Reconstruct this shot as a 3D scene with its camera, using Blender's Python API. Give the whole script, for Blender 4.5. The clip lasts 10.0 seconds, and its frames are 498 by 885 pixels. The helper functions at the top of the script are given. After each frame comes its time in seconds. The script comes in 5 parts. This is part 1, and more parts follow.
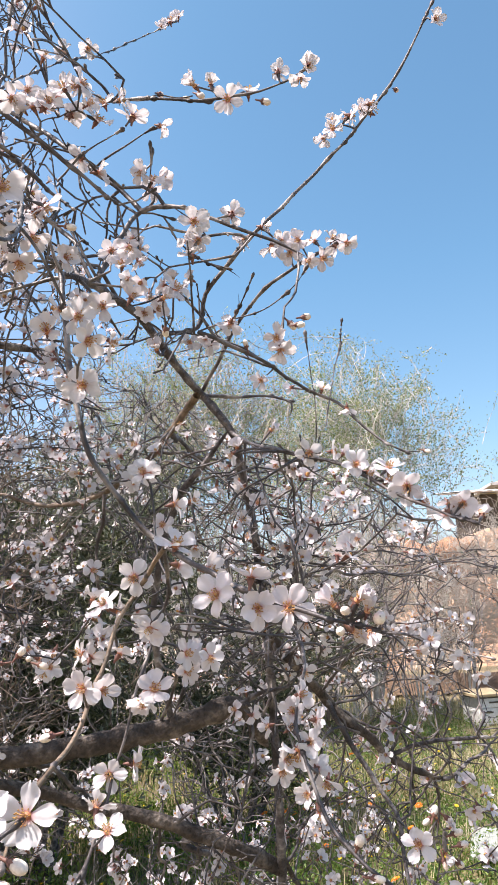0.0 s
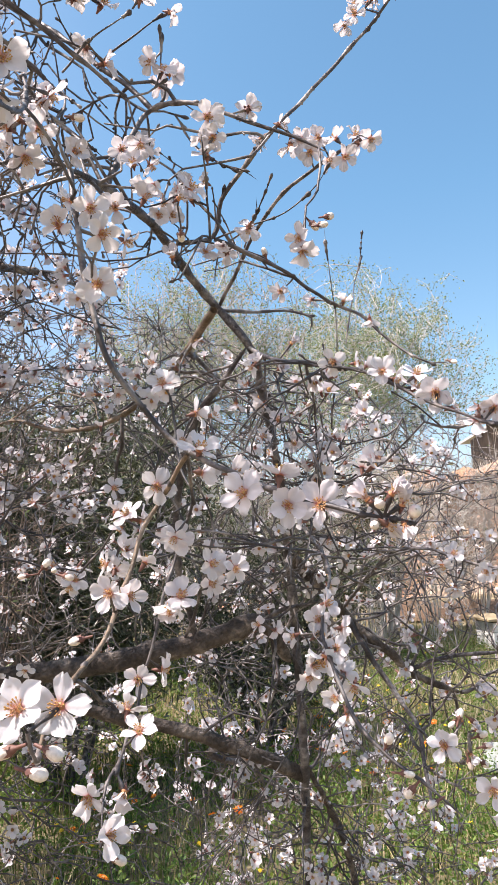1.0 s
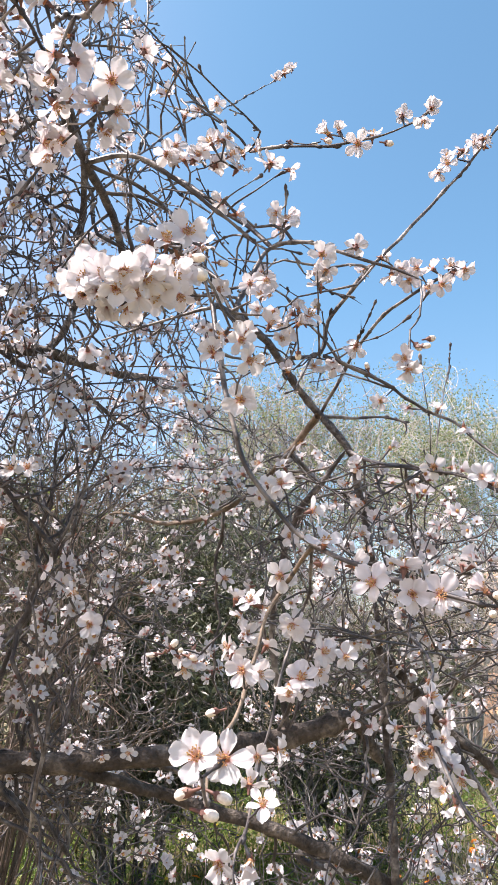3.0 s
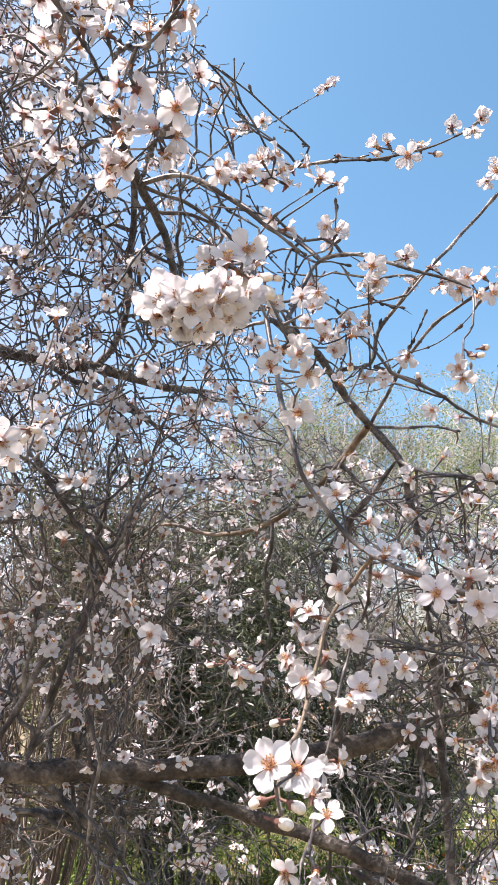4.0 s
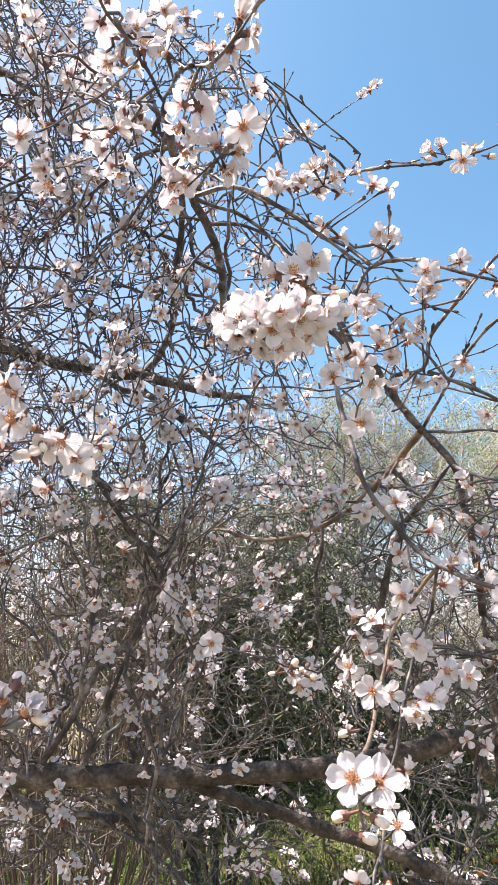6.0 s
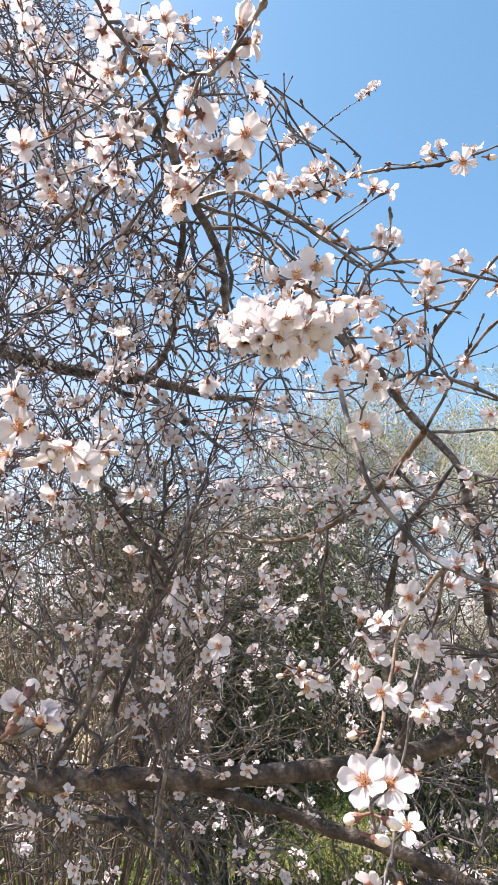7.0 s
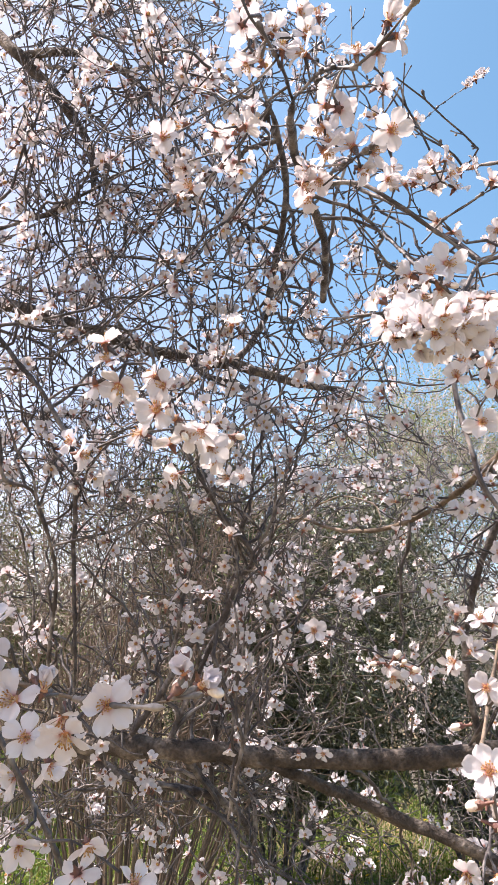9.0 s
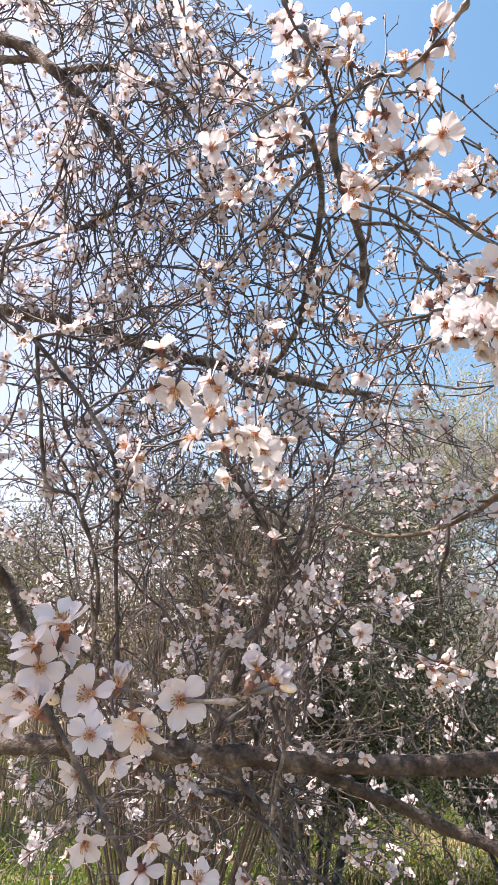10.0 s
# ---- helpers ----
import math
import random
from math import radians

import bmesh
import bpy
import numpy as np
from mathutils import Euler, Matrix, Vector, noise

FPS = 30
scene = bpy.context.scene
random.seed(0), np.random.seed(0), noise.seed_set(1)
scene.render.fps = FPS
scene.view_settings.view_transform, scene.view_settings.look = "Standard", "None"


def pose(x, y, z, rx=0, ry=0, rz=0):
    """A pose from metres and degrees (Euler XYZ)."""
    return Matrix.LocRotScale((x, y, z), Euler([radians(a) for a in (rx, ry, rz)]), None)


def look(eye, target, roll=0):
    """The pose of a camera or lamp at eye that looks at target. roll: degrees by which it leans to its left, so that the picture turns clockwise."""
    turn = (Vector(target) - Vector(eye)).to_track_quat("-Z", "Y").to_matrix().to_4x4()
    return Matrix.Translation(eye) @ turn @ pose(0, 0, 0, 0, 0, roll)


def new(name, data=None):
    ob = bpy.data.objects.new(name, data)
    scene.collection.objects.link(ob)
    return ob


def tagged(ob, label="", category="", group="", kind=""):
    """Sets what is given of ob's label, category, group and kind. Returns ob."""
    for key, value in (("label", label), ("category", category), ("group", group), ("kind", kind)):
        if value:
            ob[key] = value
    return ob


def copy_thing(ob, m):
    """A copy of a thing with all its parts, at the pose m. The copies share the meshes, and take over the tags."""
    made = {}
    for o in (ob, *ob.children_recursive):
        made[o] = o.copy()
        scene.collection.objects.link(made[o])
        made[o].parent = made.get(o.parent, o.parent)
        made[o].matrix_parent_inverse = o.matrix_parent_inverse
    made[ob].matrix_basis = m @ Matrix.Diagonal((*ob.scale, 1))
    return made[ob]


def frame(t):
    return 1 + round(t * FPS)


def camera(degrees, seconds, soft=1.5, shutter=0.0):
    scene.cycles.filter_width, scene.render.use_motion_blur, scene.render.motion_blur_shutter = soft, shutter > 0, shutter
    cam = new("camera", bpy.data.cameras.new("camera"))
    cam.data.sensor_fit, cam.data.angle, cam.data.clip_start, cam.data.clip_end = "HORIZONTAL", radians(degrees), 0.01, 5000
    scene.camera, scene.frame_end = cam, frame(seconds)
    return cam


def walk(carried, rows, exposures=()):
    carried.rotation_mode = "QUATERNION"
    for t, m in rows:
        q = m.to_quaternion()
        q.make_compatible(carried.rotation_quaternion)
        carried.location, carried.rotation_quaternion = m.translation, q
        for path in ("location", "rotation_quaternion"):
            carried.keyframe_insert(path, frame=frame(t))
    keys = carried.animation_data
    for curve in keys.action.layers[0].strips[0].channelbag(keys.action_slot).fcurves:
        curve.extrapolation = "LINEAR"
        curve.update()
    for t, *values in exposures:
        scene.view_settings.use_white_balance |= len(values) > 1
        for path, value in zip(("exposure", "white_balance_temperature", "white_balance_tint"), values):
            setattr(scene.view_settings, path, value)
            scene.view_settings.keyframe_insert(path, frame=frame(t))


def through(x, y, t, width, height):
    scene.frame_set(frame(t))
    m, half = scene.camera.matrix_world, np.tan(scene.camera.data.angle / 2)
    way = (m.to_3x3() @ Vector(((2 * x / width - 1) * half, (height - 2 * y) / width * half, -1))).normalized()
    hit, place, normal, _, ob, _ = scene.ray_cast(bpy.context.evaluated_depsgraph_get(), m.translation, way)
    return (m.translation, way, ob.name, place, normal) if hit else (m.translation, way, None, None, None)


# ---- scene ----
cam = camera(40.0, 10.0)
# stops, kelvin and tint: the phone brightens and warms as it turns into the tree
EXPOSURE = [(0, 1.08, 6950, 18), (2.5, 1.19, 7000, 18), (6, 1.28, 7000, 18), (10, 1.30, 7300, 22)]
PATH = [
    (0, (0.0, 0.0, 1.5), (0.0, 1.93, 2.024), -2.6),
    (0.5, (0.003, 0.015, 1.486), (-0.032, 1.976, 1.879), -4.0),
    (1, (-0.01, 0.026, 1.479), (-0.062, 1.996, 1.819), -3.2),
    (1.5, (-0.019, 0.019, 1.481), (-0.085, 1.982, 1.859), -3.3),
    (2, (-0.012, 0.008, 1.468), (-0.154, 1.967, 1.841), -3.4),
    (2.5, (-0.03, -0.023, 1.461), (-0.172, 1.904, 1.978), -1.5),
    (3, (-0.051, -0.059, 1.464), (-0.297, 1.827, 2.083), -0.5),
    (3.2, (-0.06, -0.06, 1.457), (-0.345, 1.815, 2.094), 0.8),
    (4.3, (-0.07, -0.076, 1.465), (-0.449, 1.778, 2.112), -0.4),
    (4.5, (-0.074, -0.078, 1.465), (-0.465, 1.776, 2.106), -0.2),
    (5, (-0.085, -0.083, 1.464), (-0.53, 1.755, 2.116), -0.4),
    (5.5, (-0.087, -0.083, 1.465), (-0.553, 1.75, 2.116), 0.0),
    (6, (-0.091, -0.084, 1.471), (-0.55, 1.75, 2.122), 0.0),
    (7.5, (-0.096, -0.091, 1.473), (-0.564, 1.74, 2.128), -0.9),
    (8, (-0.108, -0.095, 1.47), (-0.592, 1.732, 2.124), 0.8),
    (8.5, (-0.115, -0.107, 1.473), (-0.665, 1.707, 2.109), 2.0),
    (9, (-0.139, -0.118, 1.468), (-0.777, 1.676, 2.079), 3.8),
    (9.5, (-0.15, -0.126, 1.461), (-0.83, 1.652, 2.075), 4.1),
    (10, (-0.158, -0.132, 1.46), (-0.865, 1.631, 2.088), 3.9),
]
walk(cam, [(t, look(eye, target, roll)) for t, eye, target, roll in PATH], EXPOSURE)

# ---- world, sun and sky ----
SUN_TO = Vector((-0.48, -0.19, 0.86)).normalized()
world = bpy.data.worlds.new("sky")
scene.world = world
world.use_nodes = True
wn = world.node_tree.nodes
sky = wn.new("ShaderNodeTexSky")
sky.sky_type, sky.sun_disc = "NISHITA", False
sky.sun_elevation = math.asin(SUN_TO.z)
sky.sun_rotation = math.atan2(SUN_TO.x, SUN_TO.y)
sky.air_density, sky.dust_density, sky.ozone_density = 1.0, 2.5, 0.0
wn["Background"].inputs["Strength"].default_value = 0.123
tint = wn.new("ShaderNodeMix")
tint.data_type, tint.blend_type = "RGBA", "MULTIPLY"
tint.inputs[0].default_value = 1.0
way_up = wn.new("ShaderNodeSeparateXYZ")
world.node_tree.links.new(wn.new("ShaderNodeTexCoord").outputs["Generated"], way_up.inputs[0])
haze = wn.new("ShaderNodeValToRGB")  # dusty white towards the horizon, clear blue above
haze.color_ramp.elements[0].position, haze.color_ramp.elements[0].color = 0.06, (1.0, 1.01, 1.03, 1)
haze.color_ramp.elements[1].position, haze.color_ramp.elements[1].color = 0.8, (0.52, 0.90, 1.0, 1)
haze.color_ramp.elements.new(0.25).color = (0.75, 1.01, 1.05, 1)
haze.color_ramp.elements.new(0.48).color = (0.60, 0.98, 1.06, 1)
world.node_tree.links.new(way_up.outputs["Z"], haze.inputs[0])
# the haze is whiter low down on the side of the sun
sunward = wn.new("ShaderNodeVectorMath")
sunward.operation = "DOT_PRODUCT"
sunward.inputs[1].default_value = (SUN_TO.x, SUN_TO.y, -0.16)
world.node_tree.links.new(way_up.inputs[0].links[0].from_socket, sunward.inputs[0])
glow = wn.new("ShaderNodeMapRange")
glow.interpolation_type = "SMOOTHSTEP"
glow.inputs["From Min"].default_value, glow.inputs["From Max"].default_value = -0.24, 0.16
world.node_tree.links.new(sunward.outputs["Value"], glow.inputs["Value"])
milky = wn.new("ShaderNodeMix")
milky.data_type = "RGBA"
milky.inputs[7].default_value = (1.05, 1.03, 1.04, 1)
world.node_tree.links.new(glow.outputs["Result"], milky.inputs[0])
world.node_tree.links.new(haze.outputs[0], milky.inputs[6])
world.node_tree.links.new(milky.outputs[2], tint.inputs[7])
world.node_tree.links.new(sky.outputs[0], tint.inputs[6])
world.node_tree.links.new(tint.outputs[2], wn["Background"].inputs["Color"])
sun = new("sun", bpy.data.lights.new("sun", "SUN"))
sun.data.energy, sun.data.angle, sun.data.color = 4.5, radians(0.53), (1.0, 0.965, 0.935)
sun.matrix_world = look(tuple(SUN_TO * 30), (0, 0, 0))


# ---- materials ----
def material(name, rough=0.8):
    m = bpy.data.materials.new(name)
    m.use_nodes = True
    b = m.node_tree.nodes["Principled BSDF"]
    b.inputs["Roughness"].default_value = rough
    return m, m.node_tree.nodes, m.node_tree.links, b


def ramp(nodes, links, source, stops):
    r = nodes.new("ShaderNodeValToRGB")
    e = r.color_ramp.elements
    e[0].position, e[0].color = stops[0][0], (*stops[0][1], 1)
    e[1].position, e[1].color = stops[-1][0], (*stops[-1][1], 1)
    for p, c in stops[1:-1]:
        n = e.new(p)
        n.color = (*c, 1)
    links.new(source, r.inputs[0])
    return r.outputs[0]


def noise_tex(nodes, links, scale, detail=4.0, coords=None, rough=0.55):
    n = nodes.new("ShaderNodeTexNoise")
    n.inputs["Scale"].default_value, n.inputs["Detail"].default_value, n.inputs["Roughness"].default_value = scale, detail, rough
    if coords is not None:
        links.new(coords, n.inputs["Vector"])
    return n.outputs["Fac"]


def mixed(nodes, links, fac, a, b, blend="MIX"):
    m = nodes.new("ShaderNodeMix")
    m.data_type, m.blend_type = "RGBA", blend
    for socket, v in ((m.inputs[0], fac), (m.inputs[6], a), (m.inputs[7], b)):
        if isinstance(v, (int, float)):
            socket.default_value = v
        elif isinstance(v, tuple):
            socket.default_value = (*v, 1)
        else:
            links.new(v, socket)
    return m.outputs[2]


def bumped(nodes, links, b, height, strength, distance):
    n = nodes.new("ShaderNodeBump")
    n.inputs["Strength"].default_value, n.inputs["Distance"].default_value = strength, distance
    links.new(height, n.inputs["Height"])
    links.new(n.outputs[0], b.inputs["Normal"])


def surface(name, stops, scale, rough=0.85, fine=None, bump=0.4, depth=0.01, island=0.0, grit=0.35):
    """A two-scale noise colour with relief, for soil, bark, plaster and the like."""
    m, n, l, b = material(name, rough)
    pos = n.new("ShaderNodeNewGeometry").outputs["Position"]
    big = noise_tex(n, l, scale, 5, pos)
    small = noise_tex(n, l, fine or scale * 7, 4, pos)
    c = ramp(n, l, big, stops)
    c = mixed(n, l, grit, c, ramp(n, l, small, [(0.3, (0.25, 0.25, 0.25)), (0.7, (1, 1, 1))]), "MULTIPLY")
    if island:
        g = n.new("ShaderNodeNewGeometry")
        c = mixed(n, l, island, c, ramp(n, l, g.outputs["Random Per Island"], [(0, (0.45, 0.45, 0.4)), (1, (1.4, 1.35, 1.2))]), "MULTIPLY")
    l.new(c, b.inputs["Base Color"])
    bumped(n, l, b, small, bump, depth)
    return m


def leafy(name, stops, through, rough=0.5, share=0.35):
    """Thin leaf: coloured per island, partly letting light through."""
    m, n, l, b = material(name, rough)
    g = n.new("ShaderNodeNewGeometry")
    c = ramp(n, l, g.outputs["Random Per Island"], stops)
    l.new(c, b.inputs["Base Color"])
    t = n.new("ShaderNodeBsdfTranslucent")
    l.new(mixed(n, l, 1.0, c, through, "MULTIPLY"), t.inputs["Color"])
    mix = n.new("ShaderNodeMixShader")
    mix.inputs[0].default_value = share
    l.new(b.outputs[0], mix.inputs[1])
    l.new(t.outputs[0], mix.inputs[2])
    l.new(mix.outputs[0], n["Material Output"].inputs["Surface"])
    return m


BARK = surface("almond_bark", [(0.34, (0.042, 0.036, 0.039)), (0.49, (0.100, 0.087, 0.090)), (0.60, (0.25, 0.23, 0.23)), (0.7, (0.40, 0.375, 0.365))], 30, 0.6, 160, 1.0, 0.006, grit=0.7)
# Tan stem bark; on the curved limb its lightness is painted sunlight
SUNNY_BARK = surface("tan_sunlit_bark", [(0.28, (0.095, 0.066, 0.044)), (0.5, (0.20, 0.145, 0.10)), (0.7, (0.36, 0.28, 0.21))], 36, 0.6, 160, 0.8, 0.004, grit=0.6)
LIMB_BARK = surface("old_almond_bark", [(0.34, (0.052, 0.041, 0.035)), (0.50, (0.118, 0.094, 0.079)), (0.60, (0.23, 0.19, 0.16)), (0.72, (0.41, 0.355, 0.305))], 24, 0.85, 130, 1.0, 0.010, grit=0.8)
# Pale stop and wide per-twig range put sunlit highlights into the colour
TWIG = surface("almond_twig", [(0.3, (0.028, 0.025, 0.031)), (0.50, (0.085, 0.074, 0.081)), (0.66, (0.32, 0.295, 0.30))], 30, 0.5, 190, 0.7, 0.002, island=0.75, grit=0.5)
PALE_TWIG = surface("pale_twig", [(0.3, (0.30, 0.26, 0.23)), (0.6, (0.50, 0.45, 0.40)), (0.8, (0.64, 0.59, 0.53))], 9, 0.8, 70, 0.3, 0.002)
WHITE_TWIG = surface("bleached_twig", [(0.3, (0.50, 0.46, 0.41)), (0.6, (0.68, 0.63, 0.57)), (0.8, (0.76, 0.72, 0.66))], 9, 0.8, 70, 0.3, 0.002)
CANE_BARK = surface("shoot_bark", [(0.3, (0.14, 0.10, 0.08)), (0.6, (0.27, 0.205, 0.16)), (0.8, (0.42, 0.34, 0.27))], 8, 0.7, 60, 0.3, 0.002)


SHOOT_BARK = surface("brown_shoot_bark", [(0.3, (0.095, 0.066, 0.052)), (0.6, (0.19, 0.138, 0.105)), (0.8, (0.33, 0.26, 0.20))], 8, 0.55, 60, 0.3, 0.002)


def petal_material():
    m, n, l, b = material("petal", 0.55)
    reach = n.new("ShaderNodeAttribute")
    reach.attribute_name = "reach"
    c = ramp(n, l, reach.outputs["Fac"], [(0.0, (0.33, 0.08, 0.07)), (0.09, (0.50, 0.21, 0.20)), (0.17, (0.68, 0.55, 0.56)), (0.29, (0.73, 0.715, 0.735)), (1.0, (0.742, 0.735, 0.75))])
    pos = n.new("ShaderNodeNewGeometry")
    c = mixed(n, l, 0.5, c, ramp(n, l, noise_tex(n, l, 90, 3, pos.outputs["Position"]), [(0.3, (0.93, 0.90, 0.91)), (0.7, (1, 1, 1))]), "MULTIPLY")
    c = mixed(n, l, 0.6, c, ramp(n, l, noise_tex(n, l, 5, 2, pos.outputs["Position"]), [(0.35, (0.97, 0.91, 0.93)), (0.65, (1, 1, 1))]), "MULTIPLY")
    l.new(c, b.inputs["Base Color"])
    bumped(n, l, b, noise_tex(n, l, 420, 3, pos.outputs["Position"]), 0.25, 0.001)
    t = n.new("ShaderNodeBsdfTranslucent")
    l.new(mixed(n, l, 1.0, c, (0.99, 0.985, 0.985), "MULTIPLY"), t.inputs["Color"])
    mix = n.new("ShaderNodeMixShader")
    mix.inputs[0].default_value = 0.36
    l.new(b.outputs[0], mix.inputs[1])
    l.new(t.outputs[0], mix.inputs[2])
    l.new(mix.outputs[0], n["Material Output"].inputs["Surface"])
    return m


PETAL = petal_material()
CALYX = surface("calyx", [(0.3, (0.13, 0.052, 0.045)), (0.6, (0.24, 0.115, 0.085)), (0.8, (0.28, 0.18, 0.10))], 60, 0.6, 300, 0.2, 0.001)
STAMEN = surface("stamen", [(0.3, (0.30, 0.11, 0.05)), (0.5, (0.55, 0.30, 0.09)), (0.7, (0.78, 0.56, 0.20))], 200, 0.6, 600, 0.1, 0.001)
FILAMENT = surface("filament", [(0.3, (0.74, 0.42, 0.30)), (0.7, (0.86, 0.70, 0.52))], 150, 0.6, 500, 0.1, 0.001)
THROAT = surface("blossom_throat", [(0.3, (0.46, 0.15, 0.07)), (0.7, (0.66, 0.34, 0.14))], 150, 0.6, 500, 0.1, 0.001)
BUD_SKIN = surface("bud_skin", [(0.3, (0.80, 0.62, 0.56)), (0.5, (0.87, 0.77, 0.68)), (0.7, (0.90, 0.85, 0.75))], 120, 0.5, 400, 0.2, 0.001)
SOIL = surface("soil", [(0.3, (0.10, 0.085, 0.045)), (0.5, (0.19, 0.155, 0.085)), (0.75, (0.34, 0.27, 0.17))], 0.9, 0.95, 14, 0.8, 0.04)
GRASS = leafy("grass_blade", [(0.0, (0.036, 0.072, 0.014)), (0.5, (0.085, 0.14, 0.030)), (0.8, (0.15, 0.18, 0.05)), (1.0, (0.33, 0.29, 0.14))], (1.2, 1.2, 0.6), 0.5, 0.35)
WEED = leafy("weed_leaf", [(0.0, (0.045, 0.11, 0.02)), (0.5, (0.11, 0.19, 0.04)), (1.0, (0.24, 0.32, 0.09))], (1.2, 1.2, 0.5), 0.5, 0.4)
PALE_DRY = leafy("bleached_grass", [(0.0, (0.26, 0.25, 0.13)), (0.6, (0.42, 0.38, 0.24)), (1.0, (0.58, 0.53, 0.38))], (1.1, 1.0, 0.8), 0.7, 0.3)
DRY = leafy("dry_grass", [(0.0, (0.22, 0.17, 0.08)), (0.6, (0.36, 0.29, 0.15)), (1.0, (0.50, 0.43, 0.26))], (1.1, 1.0, 0.8), 0.7, 0.25)
# Leaf tones lowered: the bush's deep shade is partly in their colour
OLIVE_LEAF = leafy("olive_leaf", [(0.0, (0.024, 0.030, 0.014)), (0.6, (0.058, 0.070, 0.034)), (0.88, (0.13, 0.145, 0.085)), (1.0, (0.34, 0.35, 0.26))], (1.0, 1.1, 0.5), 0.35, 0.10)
WILLOW_LEAF = leafy("willow_leaf", [(0.0, (0.10, 0.14, 0.07)), (0.6, (0.20, 0.255, 0.13)), (1.0, (0.42, 0.46, 0.30))], (1.2, 1.2, 0.6), 0.5, 0.4)
HEDGE_LEAF = leafy("hedge_leaf", [(0.0, (0.05, 0.07, 0.03)), (0.6, (0.10, 0.11, 0.05)), (1.0, (0.17, 0.16, 0.08))], (1.0, 1.0, 0.5), 0.6, 0.2)
REED = leafy("reed", [(0.0, (0.15, 0.11, 0.075)), (0.5, (0.27, 0.215, 0.15)), (1.0, (0.42, 0.36, 0.26))], (0.3, 0.3, 0.2), 0.7, 0.02)
CLAY = surface("clay_bank", [(0.3, (0.36, 0.17, 0.10)), (0.44, (0.50, 0.28, 0.17)), (0.56, (0.58, 0.40, 0.28)), (0.7, (0.62, 0.50, 0.38))], 0.55, 0.95, 6, 0.9, 0.08)
# Tilled brown made darker: the earth step's shade is in the colour
MOUND = surface("shaded_tilled_earth", [(0.3, (0.07, 0.042, 0.025)), (0.5, (0.13, 0.08, 0.05)), (0.75, (0.20, 0.14, 0.09))], 1.5, 0.95, 16, 0.9, 0.05)
HIVE_PAINT = surface("hive_paint", [(0.3, (0.62, 0.62, 0.60)), (0.7, (0.80, 0.80, 0.78))], 6, 0.6, 50, 0.2, 0.003)
HIVE_LID = surface("hive_lid_metal", [(0.3, (0.30, 0.33, 0.30)), (0.7, (0.46, 0.48, 0.44))], 5, 0.45, 40, 0.2, 0.003)
# Dark wood; also painted shade under the shed roof and the hive lid
DARK = surface("dark_wood_and_shade", [(0.3, (0.045, 0.038, 0.03)), (0.7, (0.10, 0.085, 0.065))], 3, 0.85, 40, 0.3, 0.004)
PLANK = surface("weathered_plank", [(0.3, (0.34, 0.26, 0.15)), (0.7, (0.52, 0.42, 0.26))], 4, 0.8, 60, 0.3, 0.003)
ROOFING = surface("pale_roofing", [(0.3, (0.52, 0.52, 0.52)), (0.7, (0.70, 0.70, 0.70))], 1.2, 0.6, 12, 0.2, 0.01)
PLASTER = surface("tan_plaster", [(0.3, (0.48, 0.38, 0.22)), (0.7, (0.60, 0.50, 0.32))], 0.8, 0.9, 14, 0.3, 0.01)
TILE = surface("roof_tile", [(0.3, (0.38, 0.30, 0.20)), (0.7, (0.55, 0.46, 0.32))], 1.5, 0.8, 12, 0.4, 0.02)
MARIGOLD = leafy("marigold_petal", [(0.0, (0.80, 0.18, 0.01)), (1.0, (0.90, 0.34, 0.02))], (1, 0.8, 0.4), 0.6, 0.3)
YELLOW = leafy("yellow_petal", [(0.0, (0.80, 0.55, 0.02)), (1.0, (0.90, 0.70, 0.06))], (1, 1, 0.4), 0.6, 0.3)


# ---- mesh helpers ----
def mesh_of(name, verts, faces, mats, index=None, smooth=True, reach=None):
    me = bpy.data.meshes.new(name)
    me.from_pydata(np.asarray(verts).tolist(), [], [tuple(f) for f in faces])
    for m in mats:
        me.materials.append(m)
    if index is not None:
        me.polygons.foreach_set("material_index", np.asarray(index, dtype=np.int32))
    if smooth:
        me.polygons.foreach_set("use_smooth", np.ones(len(me.polygons), dtype=bool))
    if reach is not None:
        at = me.attributes.new("reach", "FLOAT", "POINT")
        at.data.foreach_set("value", np.asarray(reach, dtype=np.float32))
    me.update()
    return me


def thing(name, base, label, category, group="", kind=""):
    ob = new(name)
    ob.location = base
    return tagged(ob, label, category, group, kind)


def put(name, me, parent, label="", kind="", m=None):
    """One mesh object under a thing; vertices in world metres unless m is given."""
    ob = new(name, me)
    ob.parent = parent
    if m is None:
        ob.location = -parent.location
    else:
        ob.matrix_basis = m
    return tagged(ob, label, kind=kind)


def rounded_box(sx, sy, sz, bevel=0.004):
    bm = bmesh.new()
    bmesh.ops.create_cube(bm, size=1.0)
    bmesh.ops.scale(bm, vec=(sx, sy, sz), verts=bm.verts)
    bmesh.ops.bevel(bm, geom=bm.edges[:], offset=bevel, segments=1, affect="EDGES")
    return bm


def box_part(name, parent, size, at, mat, label="", turn=0.0, tip=0.0, bevel=0.004):
    bm = rounded_box(*size, bevel)
    me = bpy.data.meshes.new(name)
    bm.to_mesh(me)
    bm.free()
    me.materials.append(mat)
    ob = new(name, me)
    ob.parent = parent
    ob.matrix_basis = pose(*at, tip, 0, turn)
    return tagged(ob, label)


